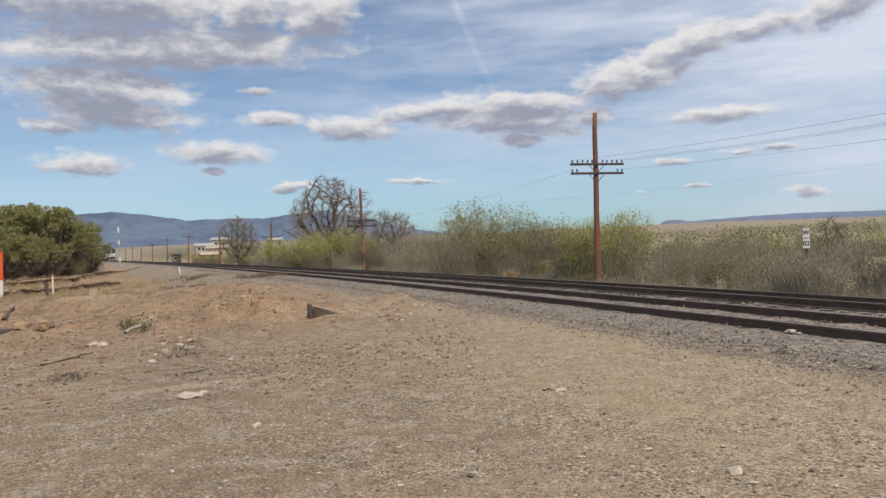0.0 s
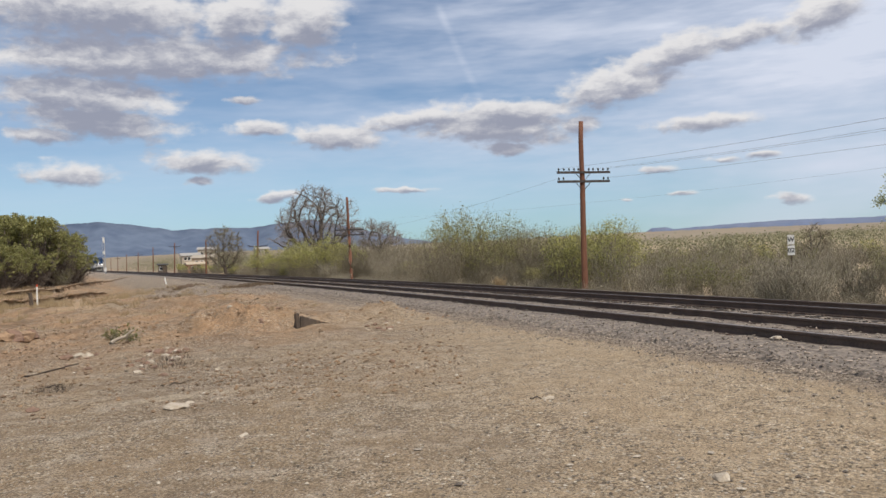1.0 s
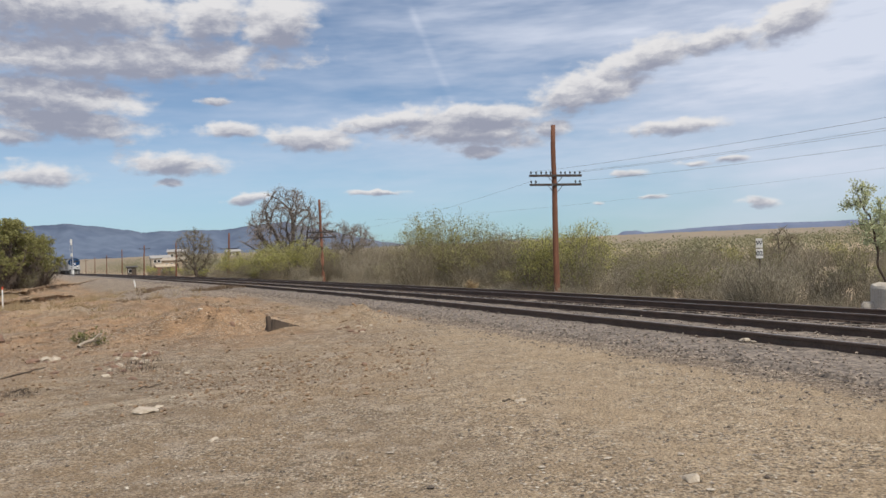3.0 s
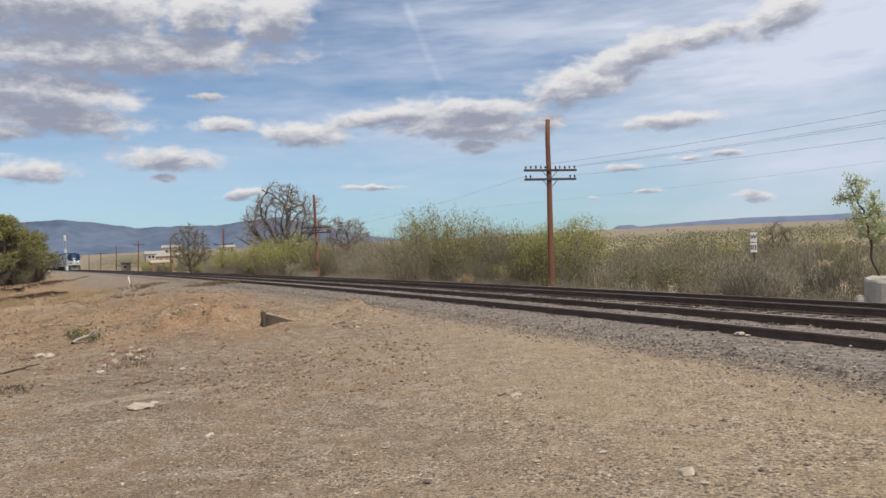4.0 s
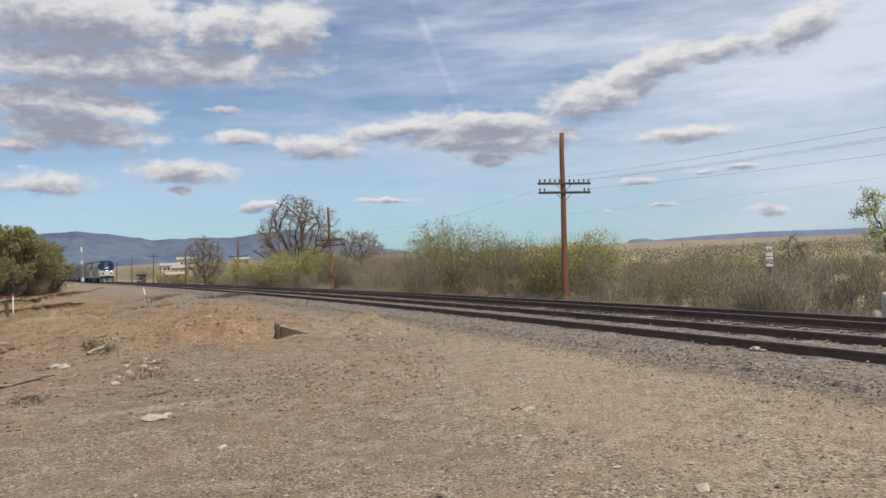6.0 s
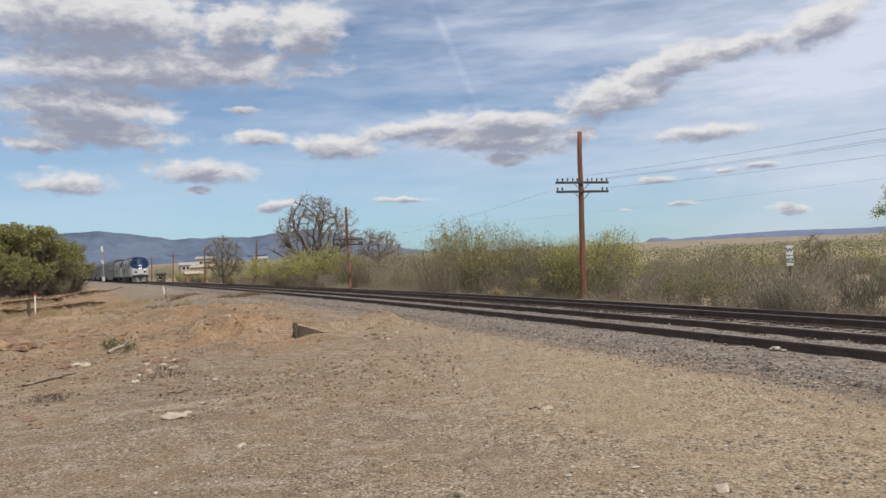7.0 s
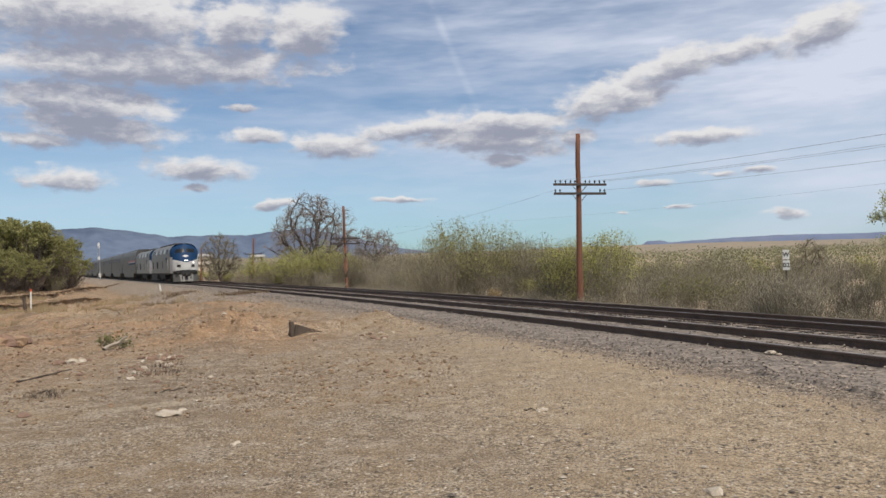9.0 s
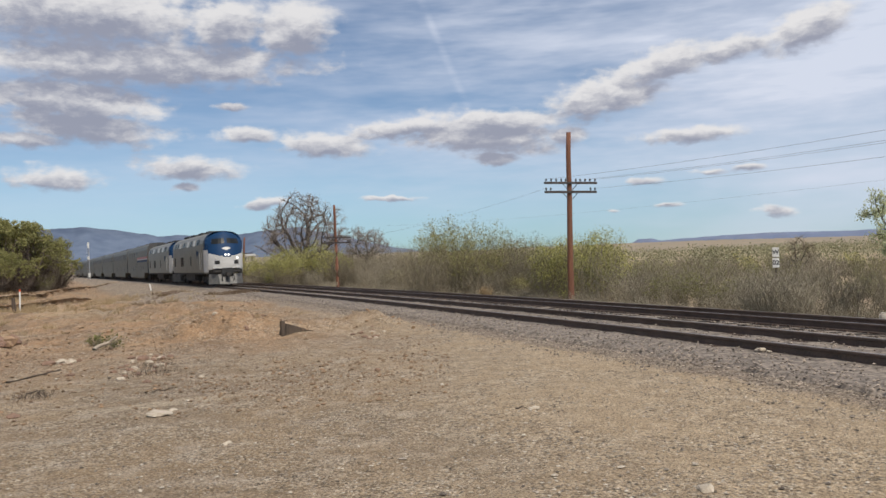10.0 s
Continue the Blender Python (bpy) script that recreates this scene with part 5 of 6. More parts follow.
def coach(striped):
    """A two-level steel passenger car."""
    thing = new("passenger_car")
    ln, w, top = 12.75, 1.52, 4.93
    half = [(1.40, 0.45), (w, 0.55), (w, 1.4), (w, 2.4), (w, 3.4), (1.49, 4.05), (1.38, 4.45), (1.1, 4.76), (0.6, 4.9), (0.0, top)]
    prof = half + [(-x, z) for x, z in reversed(half[:-1])]
    bm = bmesh.new()
    ys = [-ln, -9.2, -9.0, 9.0, 9.2, ln]
    rings = []
    for y in ys:
        raise_ = 0.62 if abs(y) > 9.1 else 0.0
        rings.append([bm.verts.new((x, y, max(z, 0.45 + raise_ + (0.1 if z > 0.5 else 0)))) for x, z in prof])
    for k in range(len(ys) - 1):
        for i in range(len(prof) - 1):
            fc = bm.faces.new((rings[k][i], rings[k][i + 1], rings[k + 1][i + 1], rings[k + 1][i]))
            zc = (prof[i][1] + prof[i + 1][1]) / 2
            fc.material_index = 1 if zc > 4.7 else 0
        a, b = rings[k], rings[k + 1]
        bm.faces.new((a[0], b[0], b[-1], a[-1]))
    for fc in (bm.faces.new(list(reversed(rings[0]))), bm.faces.new(rings[-1])):
        fc.material_index = 1
    part("body", bm, [M_STAIN, M_ROOF], thing, "dull stainless steel car body")
    for s in (-1, 1):
        # flutes along the lower side
        bm = bmesh.new()
        for k in range(5):
            box(bm, (s * (w + 0.008), 0, 2.45 + 0.11 * k), (0.03, 2 * ln - 0.3, 0.05))
        part("fluting", bm, M_STAIN, thing)
        n = 4 if striped else 11
        for i in range(n):
            y = -10.2 + 20.4 * i / 10 if not striped else -10 + 3.4 * i
            bm = bmesh.new()
            box(bm, (s * (w + 0.0), y, 3.62), (0.045, 1.55 if not striped else 1.2, 0.62), 0.012)
            part("window", bm, M_PANE, thing)
        if not striped:
            bm = bmesh.new()
            box(bm, (s * (w - 0.012), 0, 3.62), (0.04, 23.0, 0.72), 0.01)
            part("window_band", bm, M_ROOF, thing)
        for i in range(7):
            y = -7.6 + 15.2 * i / 6
            if abs(y) < 1.0:
                continue
            bm = bmesh.new()
            box(bm, (s * w, y, 1.75), (0.04, 0.95, 0.6), 0.012)
            part("window", bm, M_PANE, thing)
        bm = bmesh.new()
        box(bm, (s * w, 0, 1.62), (0.05, 0.95, 2.0), 0.012)
        door = part("side_door", bm, M_STAIN, thing)
        bm = bmesh.new()
        box(bm, (s * (w + 0.02), 0, 2.15), (0.03, 0.45, 0.6), 0.012)
        part("pane", bm, M_PANE, door)
        if striped:
            for z, hgt, m in ((3.02, 0.24, M_BLUE), (3.24, 0.10, M_NOSEWHITE), (3.42, 0.26, M_RED)):
                bm = bmesh.new()
                box(bm, (s * (w + 0.012), 6.6, z - 0.35), (0.03, 11.6, hgt), 0.004)
                part("stripe", bm, m, thing)
    for y in (-12.86, 12.86):
        bm = bmesh.new()
        box(bm, (0, y, 3.0), (1.1, 0.25, 2.3), 0.04)
        part("end_diaphragm", bm, M_BLACK, thing)
    bm = bmesh.new()
    box(bm, (0, 0, 0.42), (2.5, 14.0, 0.3), 0.05)
    part("underframe", bm, M_UNDER, thing)
    for y in (-10.2, 10.2):
        truck(thing, y, 2.6)
    for y in (-8, -3, 3, 8):
        bm = bmesh.new()
        box(bm, (0, y, 4.93), (1.2, 2.0, 0.12), 0.03)
        part("roof_vent", bm, M_ROOF, thing)
    return thing


SPEED, GAIN, NOSE_Y = 29.4, 0.8, 66.7      # metres a second at the end, what it gains before; where the nose is at the end
WAY = [(-20.0, 0.0)]
while WAY[-1][0] < 900:
    y0, s0 = WAY[-1]
    WAY.append((y0 + 1.0, s0 + math.hypot(1.0, track_x(y0 + 1.0) - track_x(y0))))


def along(s):
    """The place s metres along the near track."""
    lo = max(0, min(len(WAY) - 2, int(s / 1.105)))
    while lo < len(WAY) - 2 and WAY[lo + 1][1] < s:
        lo += 1
    while lo > 0 and WAY[lo][1] > s:
        lo -= 1
    (y0, s0), (y1, s1) = WAY[lo], WAY[lo + 1]
    y = y0 + (y1 - y0) * (s - s0) / (s1 - s0)
    return Vector((track_x(y), y, NEAR_TOP))


S_END = next(s for y, s in WAY if y >= NOSE_Y)
TRAIN = []


def build_train():
    first = locomotive()
    second = copy_thing(first, Matrix())
    dorm = coach(True)
    base = coach(False)
    cars = [(first, 21.0, 6.6), (second, 21.0, 6.6), (dorm, 25.6, 10.2), (base, 25.6, 10.2)] + [(copy_thing(base, Matrix()), 25.6, 10.2) for _ in range(6)]
    at_ = 0.0
    for i, (ob, ln, half) in enumerate(cars):
        TRAIN.append((ob, at_ + ln / 2, half))
        at_ += ln + 0.85
        if i < 2:
            tagged(ob, "silver passenger locomotive with blue nose leading the train" if i == 0 else "second silver passenger locomotive coupled behind the first", "locomotive", "train")
        elif i == 2:
            tagged(ob, "two-level steel car with red white and blue stripe", "passenger car", "train")
        else:
            tagged(ob, "two-level stainless steel passenger car with dark windows", "passenger car", "train")


def motions():
    for ob, back, half in TRAIN:
        rows = []
        for k in range(41):
            t = k * 0.25
            s = S_END + SPEED * (10.0 - t) - GAIN * max(0.0, 8.0 - t) ** 2 + back
            a, b = along(s - half), along(s + half)
            m, d = (a + b) / 2, a - b
            rows.append((t, Matrix.Translation(m) @ Matrix.Rotation(math.atan2(-d.x, d.y), 4, "Z")))
        walk(ob, rows)


build_train()


# ---- beside the line ----
def letters(text, size, depth, material, parent, m):
    cu = bpy.data.curves.new("letter", "FONT")
    cu.offset = size * 0.022
    cu.body, cu.size, cu.extrude, cu.align_x, cu.align_y = text, size, depth, "CENTER", "CENTER"
    cu.materials.append(material)
    tmp = new("letter", cu)
    bpy.context.view_layer.update()
    me = bpy.data.meshes.new_from_object(tmp.evaluated_get(bpy.context.evaluated_depsgraph_get()))
    bpy.data.objects.remove(tmp)
    ob = new("lettering", me)
    ob.parent = parent
    ob.matrix_basis = m
    return ob


def whistle_sign():
    p = at(23.5, 27.0)
    thing = tagged(new("whistle_sign"), "white whistle post sign lettered W over 02", "sign")
    thing.matrix_basis = Matrix.Translation(p) @ Matrix.Rotation(radians(-20), 4, "Z") @ Matrix.Rotation(radians(0.6), 4, "Y")
    h = EYE - 0.05 - p.z
    bm = bmesh.new()
    box(bm, (0, 0.03, h / 2 - 0.15), (0.045, 0.04, h + 0.3), 0.006)
    part("post", bm, M_OLDWOOD, thing)
    for z, t in ((h - 0.14, "W"), (h - 0.46, "02")):
        bm = bmesh.new()
        box(bm, (0, -0.012, z), (0.19, 0.012, 0.285), 0.003)
        plate = part("plate", bm, M_WHITE, thing)
        letters(t, 0.18 if t == "W" else 0.19, 0.004, M_BLACK, plate, Matrix.Translation((0, -0.024, z)) @ Matrix.Rotation(radians(90), 4, "X"))


whistle_sign()


def signal_mast():
    d = 197.0
    p = at(-21.2, d)
    p.z = 0.1
    thing = tagged(new("signal_mast"), "silver railway signal mast with two heads and ladder", "signal")
    thing.matrix_basis = Matrix.Translation(p) @ Matrix.Rotation(radians(-14), 4, "Z")
    bm = bmesh.new()
    rod(bm, (0, 0, -0.5), (0, 0, 7.7), 0.09, 0.07, 10)
    part("mast", bm, M_GALV, thing)
    for z in (7.4, 4.6):
        bm = bmesh.new()
        box(bm, (0, -0.25, z), (0.42, 0.25, 1.25 if z > 6 else 0.8), 0.06)
        head = part("signal_head", bm, M_WHITE, thing)
        bm = bmesh.new()
        rod(bm, (0, -0.55, z), (0, -0.2, z), 0.14, 0.12, 10)
        part("hood", bm, M_WHITE, head)
    for s in (-1, 1):
        bm = bmesh.new()
        rod(bm, (s * 0.2 - 0.55, 0.25, 0), (s * 0.2 - 0.55, 0.25, 6.8), 0.025, sides=6)
        part("ladder_rail", bm, M_GALV, thing)
    for k in range(16):
        bm = bmesh.new()
        rod(bm, (-0.75, 0.25, 0.3 + 0.4 * k), (-0.35, 0.25, 0.3 + 0.4 * k), 0.015, sides=5)
        part("rung", bm, M_GALV, thing)
    bm = bmesh.new()
    box(bm, (0, -0.1, 0.9), (0.42, 0.4, 0.9), 0.04)
    part("base_box", bm, M_WHITE, thing)


signal_mast()


def stake(name, p, tall, w, lean, body_m, cap_m, cap, label, category, round_=False):
    thing = tagged(new(name), label, category)
    thing.matrix_basis = Matrix.Translation(p) @ Matrix.Rotation(radians(lean), 4, "Y") @ Matrix.Rotation(0.3, 4, "Z")
    bm = bmesh.new()
    if round_:
        rod(bm, (0, 0, -0.3), (0, 0, tall), w, w * 0.94, 12)
    else:
        box(bm, (0, 0, tall / 2 - 0.15), (w, w * 0.7, tall + 0.3), w * 0.08)
    part("post", bm, body_m, thing)
    if cap:
        bm = bmesh.new()
        if round_:
            rod(bm, (0, 0, tall - cap), (0, 0, tall + 0.02), w * 1.15, w * 1.12, 12)
        else:
            box(bm, (0, 0, tall - cap / 2 + 0.01), (w * 1.06, w * 0.76, cap), w * 0.05)
        part("cap", bm, cap_m, thing)


stake("marker_post", at(-17.57, 78), 0.65, 0.11, -10, M_WHITE, None, 0, "small white leaning marker post beside the ballast", "post")
stake("pipeline_marker", at(-28.05, 56), 2.95, 0.10, 2, M_WHITE, M_ORANGE, 1.65, "white plastic marker post with tall orange top", "marker", True)
stake("fence_stub", at(-25.5, 60), 1.10, 0.12, -4, M_OLDWOOD, None, 0, "short weathered wooden fence post stub", "post", True)
stake("survey_stake", at(-25.2, 62), 1.50, 0.085, 1, M_WHITE, M_ORANGE, 0.16, "white survey stake with an orange tip", "stake")


def planks():
    """The tilted end of an old culvert frame, half buried."""
    thing = tagged(new("old_timber"), "dark weathered timber half buried in the dirt mound", "timber")
    a, b = at(-9.25, 20.2), at(-6.85, 20.6)
    d = b - a
    turn = math.atan2(d.y, d.x)
    thing.matrix_basis = Matrix.Translation((a.x, a.y, EYE - 20.2 * math.tan(radians(4.8)))) @ Matrix.Rotation(turn, 4, "Z")
    bm = bmesh.new()
    box(bm, (0, 0, 0.10), (0.10, 0.10, 0.52), 0.012, Matrix.Rotation(radians(-3), 4, "Y"))
    part("upright", bm, M_OLDWOOD, thing)
    bm = bmesh.new()
    vs = [(0.06, 0.0, -0.25), (1.05, 0.05, -0.25), (0.98, 0.05, 0.0), (0.10, 0.0, 0.29)]
    f = [bm.verts.new((x, y, z)) for x, y, z in vs]
    k = [bm.verts.new((x, y + 0.07, z)) for x, y, z in vs]
    bm.faces.new(f), bm.faces.new(list(reversed(k)))
    for i in range(4):
        j = (i + 1) % 4
        bm.faces.new((f[j], f[i], k[i], k[j]))
    part("board", bm, M_OLDWOOD, thing)
    bm = bmesh.new()
    box(bm, (0.45, 0.2, 0.0), (0.9, 0.06, 0.2), 0.01, Matrix.Rotation(radians(14), 4, "Y"))
    part("board", bm, M_OLDWOOD, thing)


planks()


def rock(name, p, s, material, label, seed, squash=0.6, group=""):
    rng = random.Random(seed)
    bm = bmesh.new()
    bmesh.ops.create_icosphere(bm, subdivisions=2, radius=1.0)
    off = Vector((rng.uniform(0, 50), rng.uniform(0, 50), seed))
    for v in bm.verts:
        k = 1 + (0.5 if squash > 0.4 else 0.25) * noise.noise(v.co * 1.1 + off) + 0.42 * noise.noise(v.co * 2.7 + off)
        v.co = v.co * k
        v.co.x *= s * 1.25
        v.co.y *= s * 0.9
        v.co.z = max(-0.25, v.co.z * squash) * s
    ob = part(name, bm, material, None)
    ob.matrix_basis = Matrix.Translation((p.x, p.y, p.z + 0.10 * s)) @ Matrix.Rotation(rng.uniform(0, 6.28), 4, "Z")
    tagged(ob, label, "rock", group)


rock("rock", at(18.69, 6.15), 0.065, M_PALE, "pale angular stone on the packed dirt", 1)
rock("rock", at(7.6, 9.2), 0.05, M_PALE, "small white stone lying on the dirt", 2)
rock("rock", at(-17.3, 10.35), 0.17, M_PALE, "flat pale rock pressed into the dirt", 3, 0.20)
rock("rock", at(-16.5, 10.6), 0.06, M_PALE, "flat pale rock pressed into the dirt", 13, 0.35)
rock("rock", at(22.4, 14.0), 0.065, M_PALE, "pale rock lying against the near rail", 4, 0.6)
rock("rock", at(22.9, 13.8), 0.04, M_PALE, "pale rock lying against the near rail", 5)
M_EARTH = mat("dark_earth", (0.17, 0.115, 0.078), (0.085, 0.058, 0.04), 0.95, 0, 6, 40, 0.7, 0.6)
M_TANROCK = mat("tan_rock", (0.40, 0.265, 0.155), (0.19, 0.12, 0.075), 0.9, 0, 6, 40, 0.7, 0.6)
for i, (a, d, z) in enumerate(((-26.6, 24.3, 0.25), (-26.1, 24.4, 0.27), (-25.7, 24.7, 0.22), (-27.0, 24.1, 0.19), (-26.3, 24.0, 0.11), (-25.9, 24.1, 0.12), (-26.8, 24.6, 0.23))):
    rock("rock", at(a, d, lift=0.05), z, M_TANROCK if i % 2 else M_REDROCK, "broken red-brown rock in a small heap", 6 + i, 0.95, "heap of broken rocks")
for i, (a, d, s) in enumerate(((-23.6, 17.6, 0.10), (-22.9, 17.4, 0.12), (-22.4, 17.5, 0.09), (-18.2, 17.2, 0.10), (-17.8, 16.6, 0.08), (-17.0, 17.0, 0.09), (-17.4, 17.6, 0.07), (-19.6, 14.2, 0.06), (-15.2, 23, 0.14), (-25.8, 11.5, 0.07), (-13.1, 8.3, 0.045), (-14.6, 13.8, 0.05), (-3.0, 13.0, 0.05))):
    rock("rock", at(a, d), s, M_PALE if i % 3 else M_REDROCK, "weathered loose rock on the dirt", 40 + i, 0.65, "loose rocks")
rng = random.Random(55)
for i in range(64):
    a, d = rng.choice(((-22.8, 17.4), (-17.6, 17.0), (-17.2, 16.4), (-26.4, 24.0), (-19.0, 15.0), (-3.4, 19.6), (-11.0, 20.5), (-14.0, 22.5)))
    rock("rock", at(a + rng.gauss(0, 0.9), d + rng.gauss(0, 0.7)), rng.uniform(0.025, 0.075), rng.choice((M_PALE, M_REDROCK, M_REDROCK)), "small broken piece of rubble on the dirt", 200 + i, rng.uniform(0.5, 0.9), "rubble")
for i in range(7):
    p = at(-17.0 + 0.17 * i, 63 + 0.9 * (i % 3))
    rock("rock", p, 0.17 + 0.05 * (i % 3), M_EARTH, "dark lump of dug earth on the bank", 70 + i, 0.6, "lumps on the bank")


M_ORANGEDIRT = mat("orange_earth", (0.35, 0.215, 0.12), (0.17, 0.105, 0.06), 0.95, 0, 6, 40, 0.7, 0.6, "object")
for i in range(70):
    mx, my, a, b, h = rng.choice(MOUNDS[:3])
    x, y = mx + rng.gauss(0, 0.75) * a, my + rng.gauss(-0.25, 0.6) * b
    rock("clod", Vector((x, y, land(x, y, 0.07))), rng.uniform(0.015, 0.05), M_ORANGEDIRT, "crumbled clod of orange earth on the mound", 400 + i, rng.uniform(0.6, 0.95), "clods on the mounds")


def branch(a, b, r, material, label, seed, fork=True):
    rng = random.Random(seed)
    verts, faces = [], []
    pts = [a.lerp(b, k / 6) + Vector((rng.gauss(0, 0.02), rng.gauss(0, 0.02), rng.gauss(0, 0.012))) for k in range(7)]
    stem(verts, faces, pts, [r * (1 - 0.09 * k) for k in range(7)], 7)
    ob = piece("stick", verts, faces, material, flat=False)
    if fork:
        verts, faces = [], []
        e = pts[4] + Vector((rng.uniform(-0.3, 0.3), rng.uniform(-0.2, 0.2), 0.22)) * (b - a).length * 0.6
        stem(verts, faces, [pts[4], pts[4].lerp(e, 0.5) + Vector((0.02, 0, 0.02)), e], [r * 0.6, r * 0.45, r * 0.25], 6)
        piece("fork", verts, faces, material, ob, flat=False)
    tagged(ob, label, "stick")


branch(at(-21.2, 19.6, lift=0.02), at(-19.7, 20.2, lift=0.28), 0.045, M_STICK, "bleached forked stick leaning out of the dirt", 1)
branch(at(-26.2, 15.2, lift=0.02), at(-23.0, 16.2, lift=0.05), 0.02, M_OLDWOOD, "thin dark stick lying on the dirt", 2, False)
branch(at(-28.6, 23.6, lift=0.03), at(-26.9, 24.4, lift=0.06), 0.09, M_OLDWOOD, "grey weathered log lying on the dirt", 3, False)
branch(at(-28.0, 29.0, lift=0.03), at(-27.4, 29.6, lift=0.45), 0.07, M_OLDWOOD, "splintered grey branch sticking up", 4)
branch(at(-18.0, 12.3, lift=0.01), at(-16.4, 12.4, lift=0.03), 0.012, M_OLDWOOD, "thin dark twig on the dirt", 5, False)
branch(at(-25.0, 13.4, lift=0.01), at(-24.0, 13.2, lift=0.05), 0.014, M_OLDWOOD, "thin dark twig on the dirt", 6)
branch(at(6.4, 9.2, lift=0.01), at(7.3, 9.25, lift=0.02), 0.009, M_OLDWOOD, "thin dark twig on the dirt", 7, False)

weed = shrub("green_weed", 91, 0.42, 0.9, 40, 420, M_LEAF_OLIVE, 0.05, None, 0.1, 60)
stand(weed, at(-20.6, 20.3), 0, 1, "low grey-green weed on the dirt", "weed")
for i, (a, d, w) in enumerate(((-17.6, 14.7, 1.0), (-17.2, 15.6, 0.8), (-24.5, 13.0, 0.7))):
    heap = shrub("twig_heap", 95 + i, 0.07, w, 50, 30, M_WEED_AND_SHADE, 0.03, M_OLDWOOD, 0.1, 260, fan=1.6)
    stand(heap, at(a, d), i, 1, "low heap of dead twigs and litter on the dirt", "twigs")
ball = shrub("tumbleweed", 92, 0.85, 0.9, 160, 260, M_STRAW, 0.06, M_STRAW, 0.1, 900)
stand(ball, at(4.67, 42.5), 0, 0.85, "round straw-coloured tumbleweed caught behind the rails", "tumbleweed")


M_CONCRETE = mat("weathered_concrete", (0.52, 0.47, 0.40), (0.36, 0.32, 0.27), 0.9, 0, 3, 30, 0.4, 0.6)


def pipe_section():
    """A short open concrete pipe set on end in the brush, beside a small block."""
    p = at(31.2, 23.5)
    p.z = -0.30
    bm = bmesh.new()
    rings = []
    for r, z in ((0.60, -0.3), (0.60, 0.60), (0.57, 0.66), (0.52, 0.66), (0.49, 0.60), (0.49, -0.2)):
        rings.append([bm.verts.new((r * math.cos(k * math.pi / 14), r * math.sin(k * math.pi / 14), z + 0.012 * math.sin(k * 1.7))) for k in range(28)])
    for lo, hi in zip(rings, rings[1:]):
        for k in range(28):
            bm.faces.new((lo[k], lo[(k + 1) % 28], hi[(k + 1) % 28], hi[k]))
    bm.faces.new(rings[-1])
    ob = part("concrete_pipe", bm, M_CONCRETE)
    ob.matrix_basis = Matrix.Translation(p) @ Matrix.Rotation(radians(4), 4, "X")
    tagged(ob, "short open concrete pipe standing on end beside the track", "pipe")
    q = at(29.7, 23.3)
    q.z = -0.30
    bm = bmesh.new()
    box(bm, (0, 0, 0.05), (0.34, 0.3, 0.40), 0.04)
    ob = part("concrete_block", bm, M_CONCRETE)
    ob.matrix_basis = Matrix.Translation(q) @ Matrix.Rotation(radians(-25), 4, "Z")
    tagged(ob, "small pale concrete block beside the pipe", "concrete block")


pipe_section()

# ---- the settlement beyond ----
M_TAN = mat("tan_stucco", (0.50, 0.40, 0.29), (0.40, 0.32, 0.23), 0.9, 0, 1, 10, 0.1)
M_PALEWALL = mat("pale_stucco", (0.44, 0.375, 0.30), (0.35, 0.30, 0.24), 0.9, 0, 1, 10, 0.1)
M_REDROOF = mat("red_roof", (0.42, 0.16, 0.10), (0.32, 0.13, 0.09), 0.8, 0, 1, 10, 0.1)
M_TINROOF = mat("pale_metal_roof", (0.50, 0.47, 0.43), (0.38, 0.355, 0.32), 0.5, 0.3, 1, 10, 0.1)


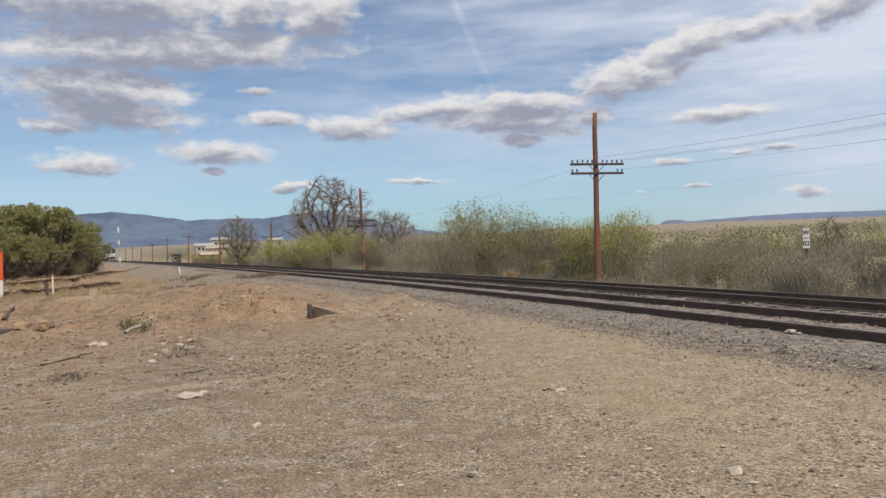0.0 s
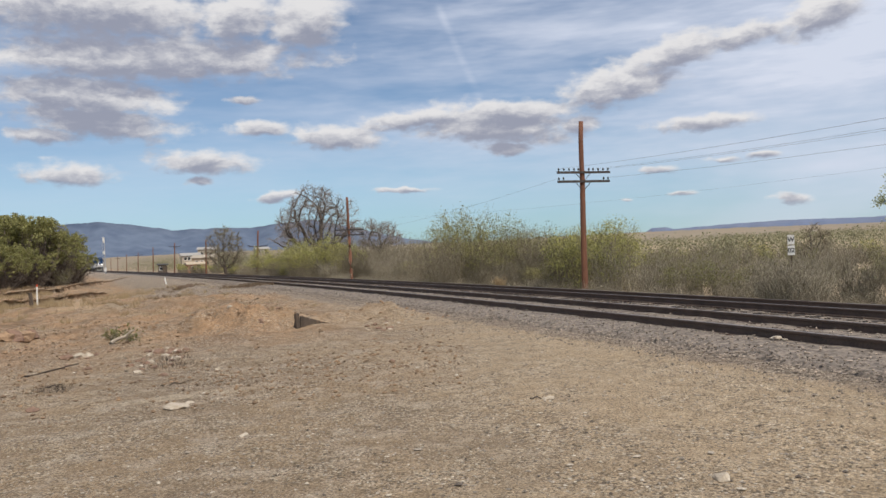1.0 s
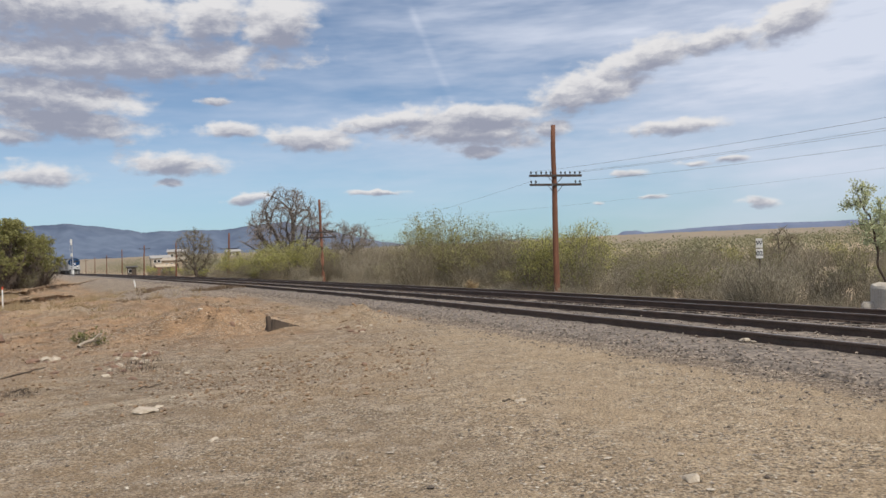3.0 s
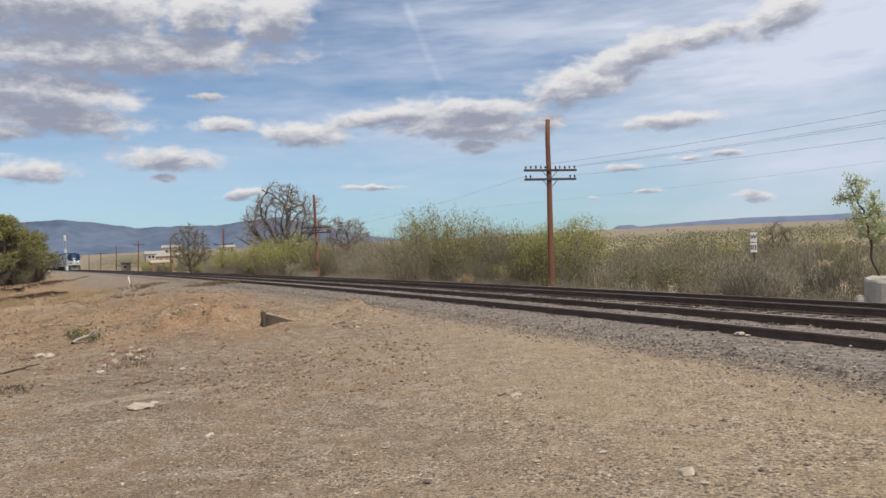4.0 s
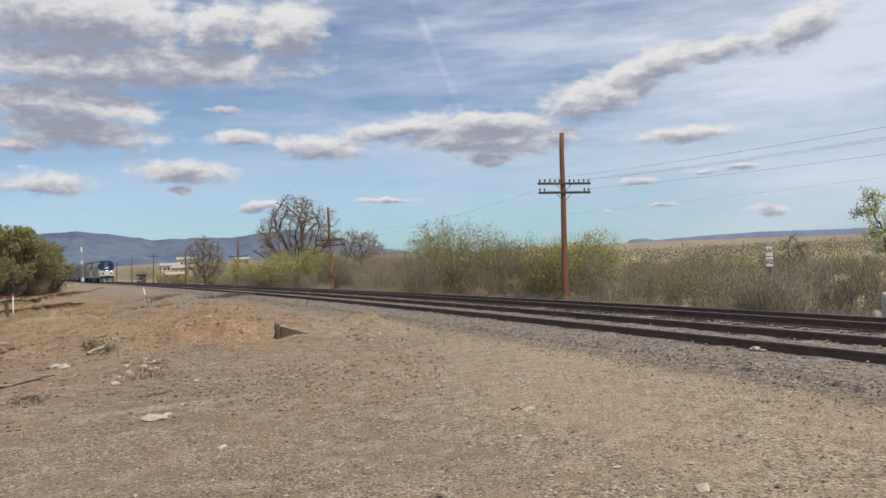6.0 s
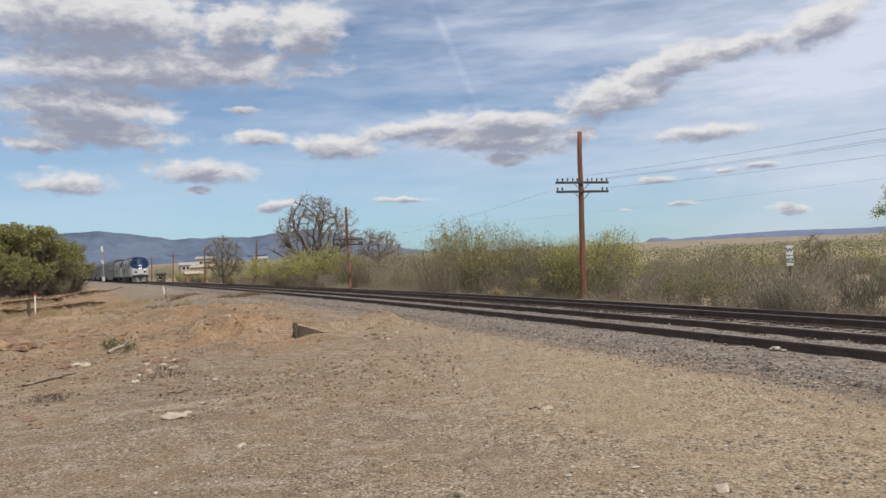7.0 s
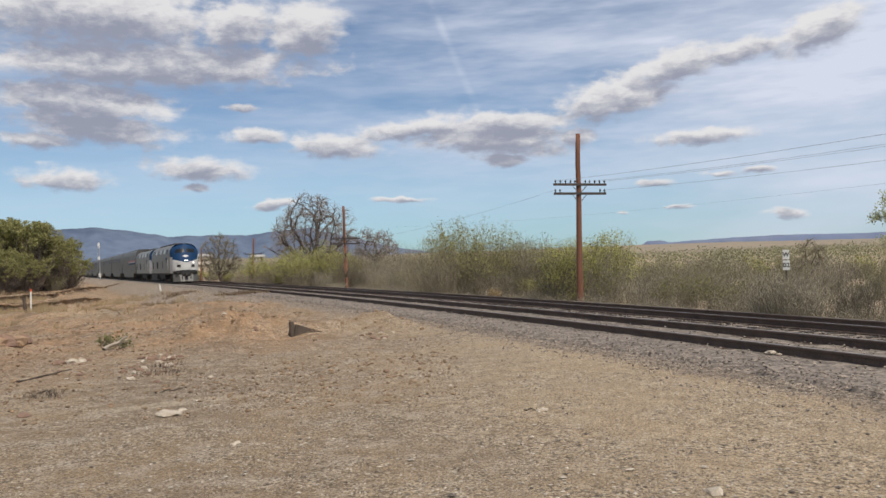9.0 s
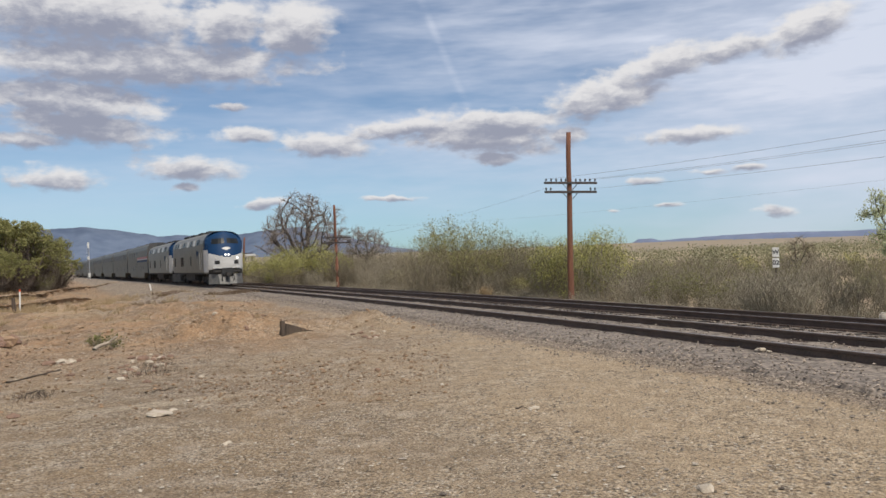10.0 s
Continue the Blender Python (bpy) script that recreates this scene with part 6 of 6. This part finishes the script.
def house(a, d, w, dp, h, wall_m, roof_m, label, n_win, pitch=0.8, turn=0.0, up=0.0):
    p = at(a, d)
    thing = tagged(new("house"), label, "house", "houses of the settlement")
    thing.matrix_basis = Matrix.Translation((p.x, p.y, p.z + up)) @ Matrix.Rotation(radians(-a + turn), 4, "Z")
    bm = bmesh.new()
    box(bm, (0, 0, h / 2 - 0.5), (w, dp, h + 1.0), 0.03)
    part("wall", bm, wall_m, thing)
    bm = bmesh.new()
    v = [(-w / 2 - 0.4, -dp / 2 - 0.4, h), (w / 2 + 0.4, -dp / 2 - 0.4, h), (w / 2 + 0.4, dp / 2 + 0.4, h), (-w / 2 - 0.4, dp / 2 + 0.4, h)]
    lo = [bm.verts.new(q) for q in v]
    hi = [bm.verts.new((q[0], q[1], q[2] + 0.15)) for q in v]
    r = [bm.verts.new((-w / 2 - 0.4, 0, h + 0.15 + pitch)), bm.verts.new((w / 2 + 0.4, 0, h + 0.15 + pitch))]
    bm.faces.new(list(reversed(lo)))
    for i in range(4):
        j = (i + 1) % 4
        bm.faces.new((lo[i], lo[j], hi[j], hi[i]))
    bm.faces.new((hi[0], hi[1], r[1], r[0])), bm.faces.new((hi[2], hi[3], r[0], r[1]))
    bm.faces.new((hi[1], hi[2], r[1])), bm.faces.new((hi[3], hi[0], r[0]))
    part("roof", bm, roof_m, thing)
    for i in range(n_win):
        x = -w / 2 + w * (i + 1) / (n_win + 2)
        bm = bmesh.new()
        box(bm, (x, -dp / 2 - 0.01, h * 0.58), (1.0, 0.08, 1.1), 0.02)
        win = part("window", bm, M_WHITE, thing)
        bm = bmesh.new()
        box(bm, (x, -dp / 2 - 0.05, h * 0.58), (0.8, 0.05, 0.9), 0.01)
        part("pane", bm, M_PANE, win)
    bm = bmesh.new()
    box(bm, (w / 2 - w / (n_win + 2), -dp / 2 - 0.02, 1.02), (0.95, 0.08, 2.05), 0.02)
    part("door", bm, M_OLDWOOD, thing)


house(-15.75, 232, 4.2, 5, 2.0, M_REDROOF, M_TAN, "low red-brown house beyond the tracks", 1, 0.6, 10)
house(-15.1, 262, 6.0, 6, 3.0, M_TAN, M_PALEWALL, "tan stucco house with pale roof", 2, 0.8, -15, 0.8)
house(-16.0, 300, 6.0, 5, 2.3, M_PALEWALL, M_TINROOF, "pale house on higher ground", 3, 0.9, 5, 2.6)
house(-14.9, 330, 6.5, 6, 3.0, M_PALEWALL, M_TINROOF, "pale house with metal roof among trees", 2, 0.9, -5, 4.2)
house(-17.75, 250, 2.4, 2.4, 2.3, M_OLDWOOD, M_ROOF, "small dark wooden shed beside the poles", 1, 0.3, 0)
house(-11.4, 360, 5.5, 5, 2.2, M_PALEWALL, M_TINROOF, "pale house with metal roof among trees", 2, 0.9, 12, 4.5)


# ---- loose stones and dry grass ----
M_CLOD = mat("earth_clod", (0.36, 0.235, 0.14), (0.125, 0.082, 0.052), 0.95, 0, 3, 40, 0.4, 1.1, "island")

def loose_stones():
    rng = random.Random(12)
    verts, faces = [], []
    for i in range(46000):
        d = 2.6 + 24 * rng.random() ** 1.5
        a = rng.uniform(-40, 40)
        x, y = d * math.sin(radians(a)), d * math.cos(radians(a))
        if off_track(x, y) > -2.6 or noise.noise((x * 0.35, y * 0.35, 20)) + 0.6 * noise.noise((x * 1.4, y * 1.4, 21)) < rng.uniform(-0.75, 0.45):
            continue
        s = 0.005 + 0.016 * rng.random() ** 3.5 + (0.018 if rng.random() < 0.01 else 0)
        stone(verts, faces, (x, y, land(x, y, 0.07) + s * 0.15), s, rng, 0.6)
    tagged(piece("loose_stones", verts, faces, M_PEBBLE), "scattered pebbles on the dirt yard", "gravel", kind="stuff")
    verts, faces = [], []
    for i in range(26000):
        y = -4 + 84 * rng.random() ** 1.7
        o = rng.choice((rng.uniform(-3.0, 7.2), rng.uniform(-3.0, 2.6), rng.gauss(-2.5, 0.55)))
        p = beside(y, o)
        if abs(abs(o) - 0.755) < 0.1 or abs(abs(o - FAR_MID) - 0.755) < 0.1:
            continue
        s = rng.uniform(0.012, 0.032)
        stone(verts, faces, (p.x, p.y, land(p.x, p.y) + 0.02 * noise.noise((p.x * 2.2, p.y * 2.2, 0)) + rng.uniform(-0.01, 0.02)), s, rng, 0.75)
    clods, cf = [], []
    for i in range(14000):
        d = 10 + 45 * rng.random() ** 1.3
        a = rng.uniform(-33, 2)
        x, y = d * math.sin(radians(a)), d * math.cos(radians(a))
        if off_track(x, y) > -4.2 or noise.noise((x * 0.25, y * 0.25, 33)) < rng.uniform(-0.5, 0.3):
            continue
        s = 0.012 + (0.02 + 0.0009 * d) * rng.random() ** 3
        stone(clods, cf, (x, y, land(x, y, 0.07) + s * 0.1), s, rng, 0.7)
    tagged(piece("dirt_clods", clods, cf, M_CLOD), "loose clods of brown earth and rubble", "rubble", kind="stuff")
    tagged(piece("ballast_stones", verts, faces, M_STONE), "loose crushed stone along the tracks", "gravel", kind="stuff")


def dry_grass():
    rng = random.Random(31)
    verts, faces = [], []
    spots = []
    for i in range(300):
        a, d = rng.uniform(-31, -8), rng.uniform(27, 75)
        p = at(a, d)
        u = off_track(p.x, p.y)
        path = abs(a + 21.9 + 0.05 * (d - 40)) < 1.2 and d < 72
        if u < -4.0 and not path and noise.noise((p.x * 0.12, p.y * 0.12, 4)) > -0.15:
            spots.append((p, rng.uniform(0.12, 0.34)))
    for a, d, n, w in ((-20.6, 62, 26, 0.9), (-20.2, 72, 24, 1.1), (-20.9, 52, 16, 0.7), (-20.3, 44, 12, 0.6), (-25.2, 56, 40, 1.8), (-26.5, 62, 50, 2.2), (-24.8, 66, 26, 1.2), (-19.2, 40, 8, 0.5), (-17.0, 50, 10, 1.0), (-24.6, 45, 22, 1.0)):
        for i in range(n):
            q = at(a, d)
            x, y = q.x + rng.gauss(0, w), q.y + rng.gauss(0, w * 1.6)
            spots.append((Vector((x, y, land(x, y))), rng.uniform(0.25, 0.55)))
    for i in range(300):
        p = at(rng.uniform(-31, -24.3), rng.uniform(52, 86))
        spots.append((p, rng.uniform(0.2, 0.55)))
    for i in range(70):
        p = beside(rng.uniform(2, 130), rng.uniform(9.5, 12.5))
        spots.append((Vector((p.x, p.y, land(p.x, p.y))), rng.uniform(0.2, 0.5)))
    for p, h in spots:
        for k in range(26):
            b = p + Vector((rng.gauss(0, 0.16), rng.gauss(0, 0.16), -0.02))
            t = b + Vector((rng.gauss(0, 0.10), rng.gauss(0, 0.10), h * rng.uniform(0.5, 1.1)))
            e = Vector((rng.gauss(0, 1), rng.gauss(0, 1), 0)).normalized() * 0.012
            n = len(verts)
            verts += [b - e, b + e, t]
            faces.append((n, n + 1, n + 2))
    tagged(piece("dry_grass", verts, faces, M_STRAW), "tufts of dry straw-coloured grass", "grass", kind="stuff")


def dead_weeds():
    """Patches of low dead weeds, and dark rows painting shade along the ledges."""
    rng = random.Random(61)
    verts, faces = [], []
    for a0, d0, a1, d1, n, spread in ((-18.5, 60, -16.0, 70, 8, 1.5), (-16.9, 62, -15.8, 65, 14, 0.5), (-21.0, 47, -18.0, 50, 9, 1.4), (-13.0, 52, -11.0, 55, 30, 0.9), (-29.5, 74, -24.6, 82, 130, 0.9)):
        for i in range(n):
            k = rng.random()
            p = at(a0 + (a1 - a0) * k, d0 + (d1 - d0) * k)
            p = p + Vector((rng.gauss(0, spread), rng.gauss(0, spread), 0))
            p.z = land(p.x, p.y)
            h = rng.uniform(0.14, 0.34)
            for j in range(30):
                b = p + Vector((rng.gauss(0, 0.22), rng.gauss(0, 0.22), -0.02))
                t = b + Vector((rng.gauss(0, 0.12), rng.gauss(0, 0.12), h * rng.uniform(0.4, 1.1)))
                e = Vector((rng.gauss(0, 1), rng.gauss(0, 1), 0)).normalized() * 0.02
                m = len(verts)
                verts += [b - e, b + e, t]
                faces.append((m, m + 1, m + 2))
    # dark tufts added along both ledges as the shade under their lips
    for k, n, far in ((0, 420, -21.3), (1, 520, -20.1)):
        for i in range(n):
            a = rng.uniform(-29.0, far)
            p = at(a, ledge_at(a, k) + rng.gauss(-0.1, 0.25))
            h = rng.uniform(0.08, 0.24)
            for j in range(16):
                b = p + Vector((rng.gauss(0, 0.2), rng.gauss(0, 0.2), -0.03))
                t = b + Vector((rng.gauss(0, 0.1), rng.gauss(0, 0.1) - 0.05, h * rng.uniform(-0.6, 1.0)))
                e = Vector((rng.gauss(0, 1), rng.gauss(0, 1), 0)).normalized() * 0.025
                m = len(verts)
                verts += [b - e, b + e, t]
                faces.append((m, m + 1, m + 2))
    tagged(piece("dead_weeds", verts, faces, M_WEED_AND_SHADE), "low dead weeds, with dark rows as shade along the cut bank", "weeds", kind="stuff")


loose_stones()
dry_grass()
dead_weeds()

motions()
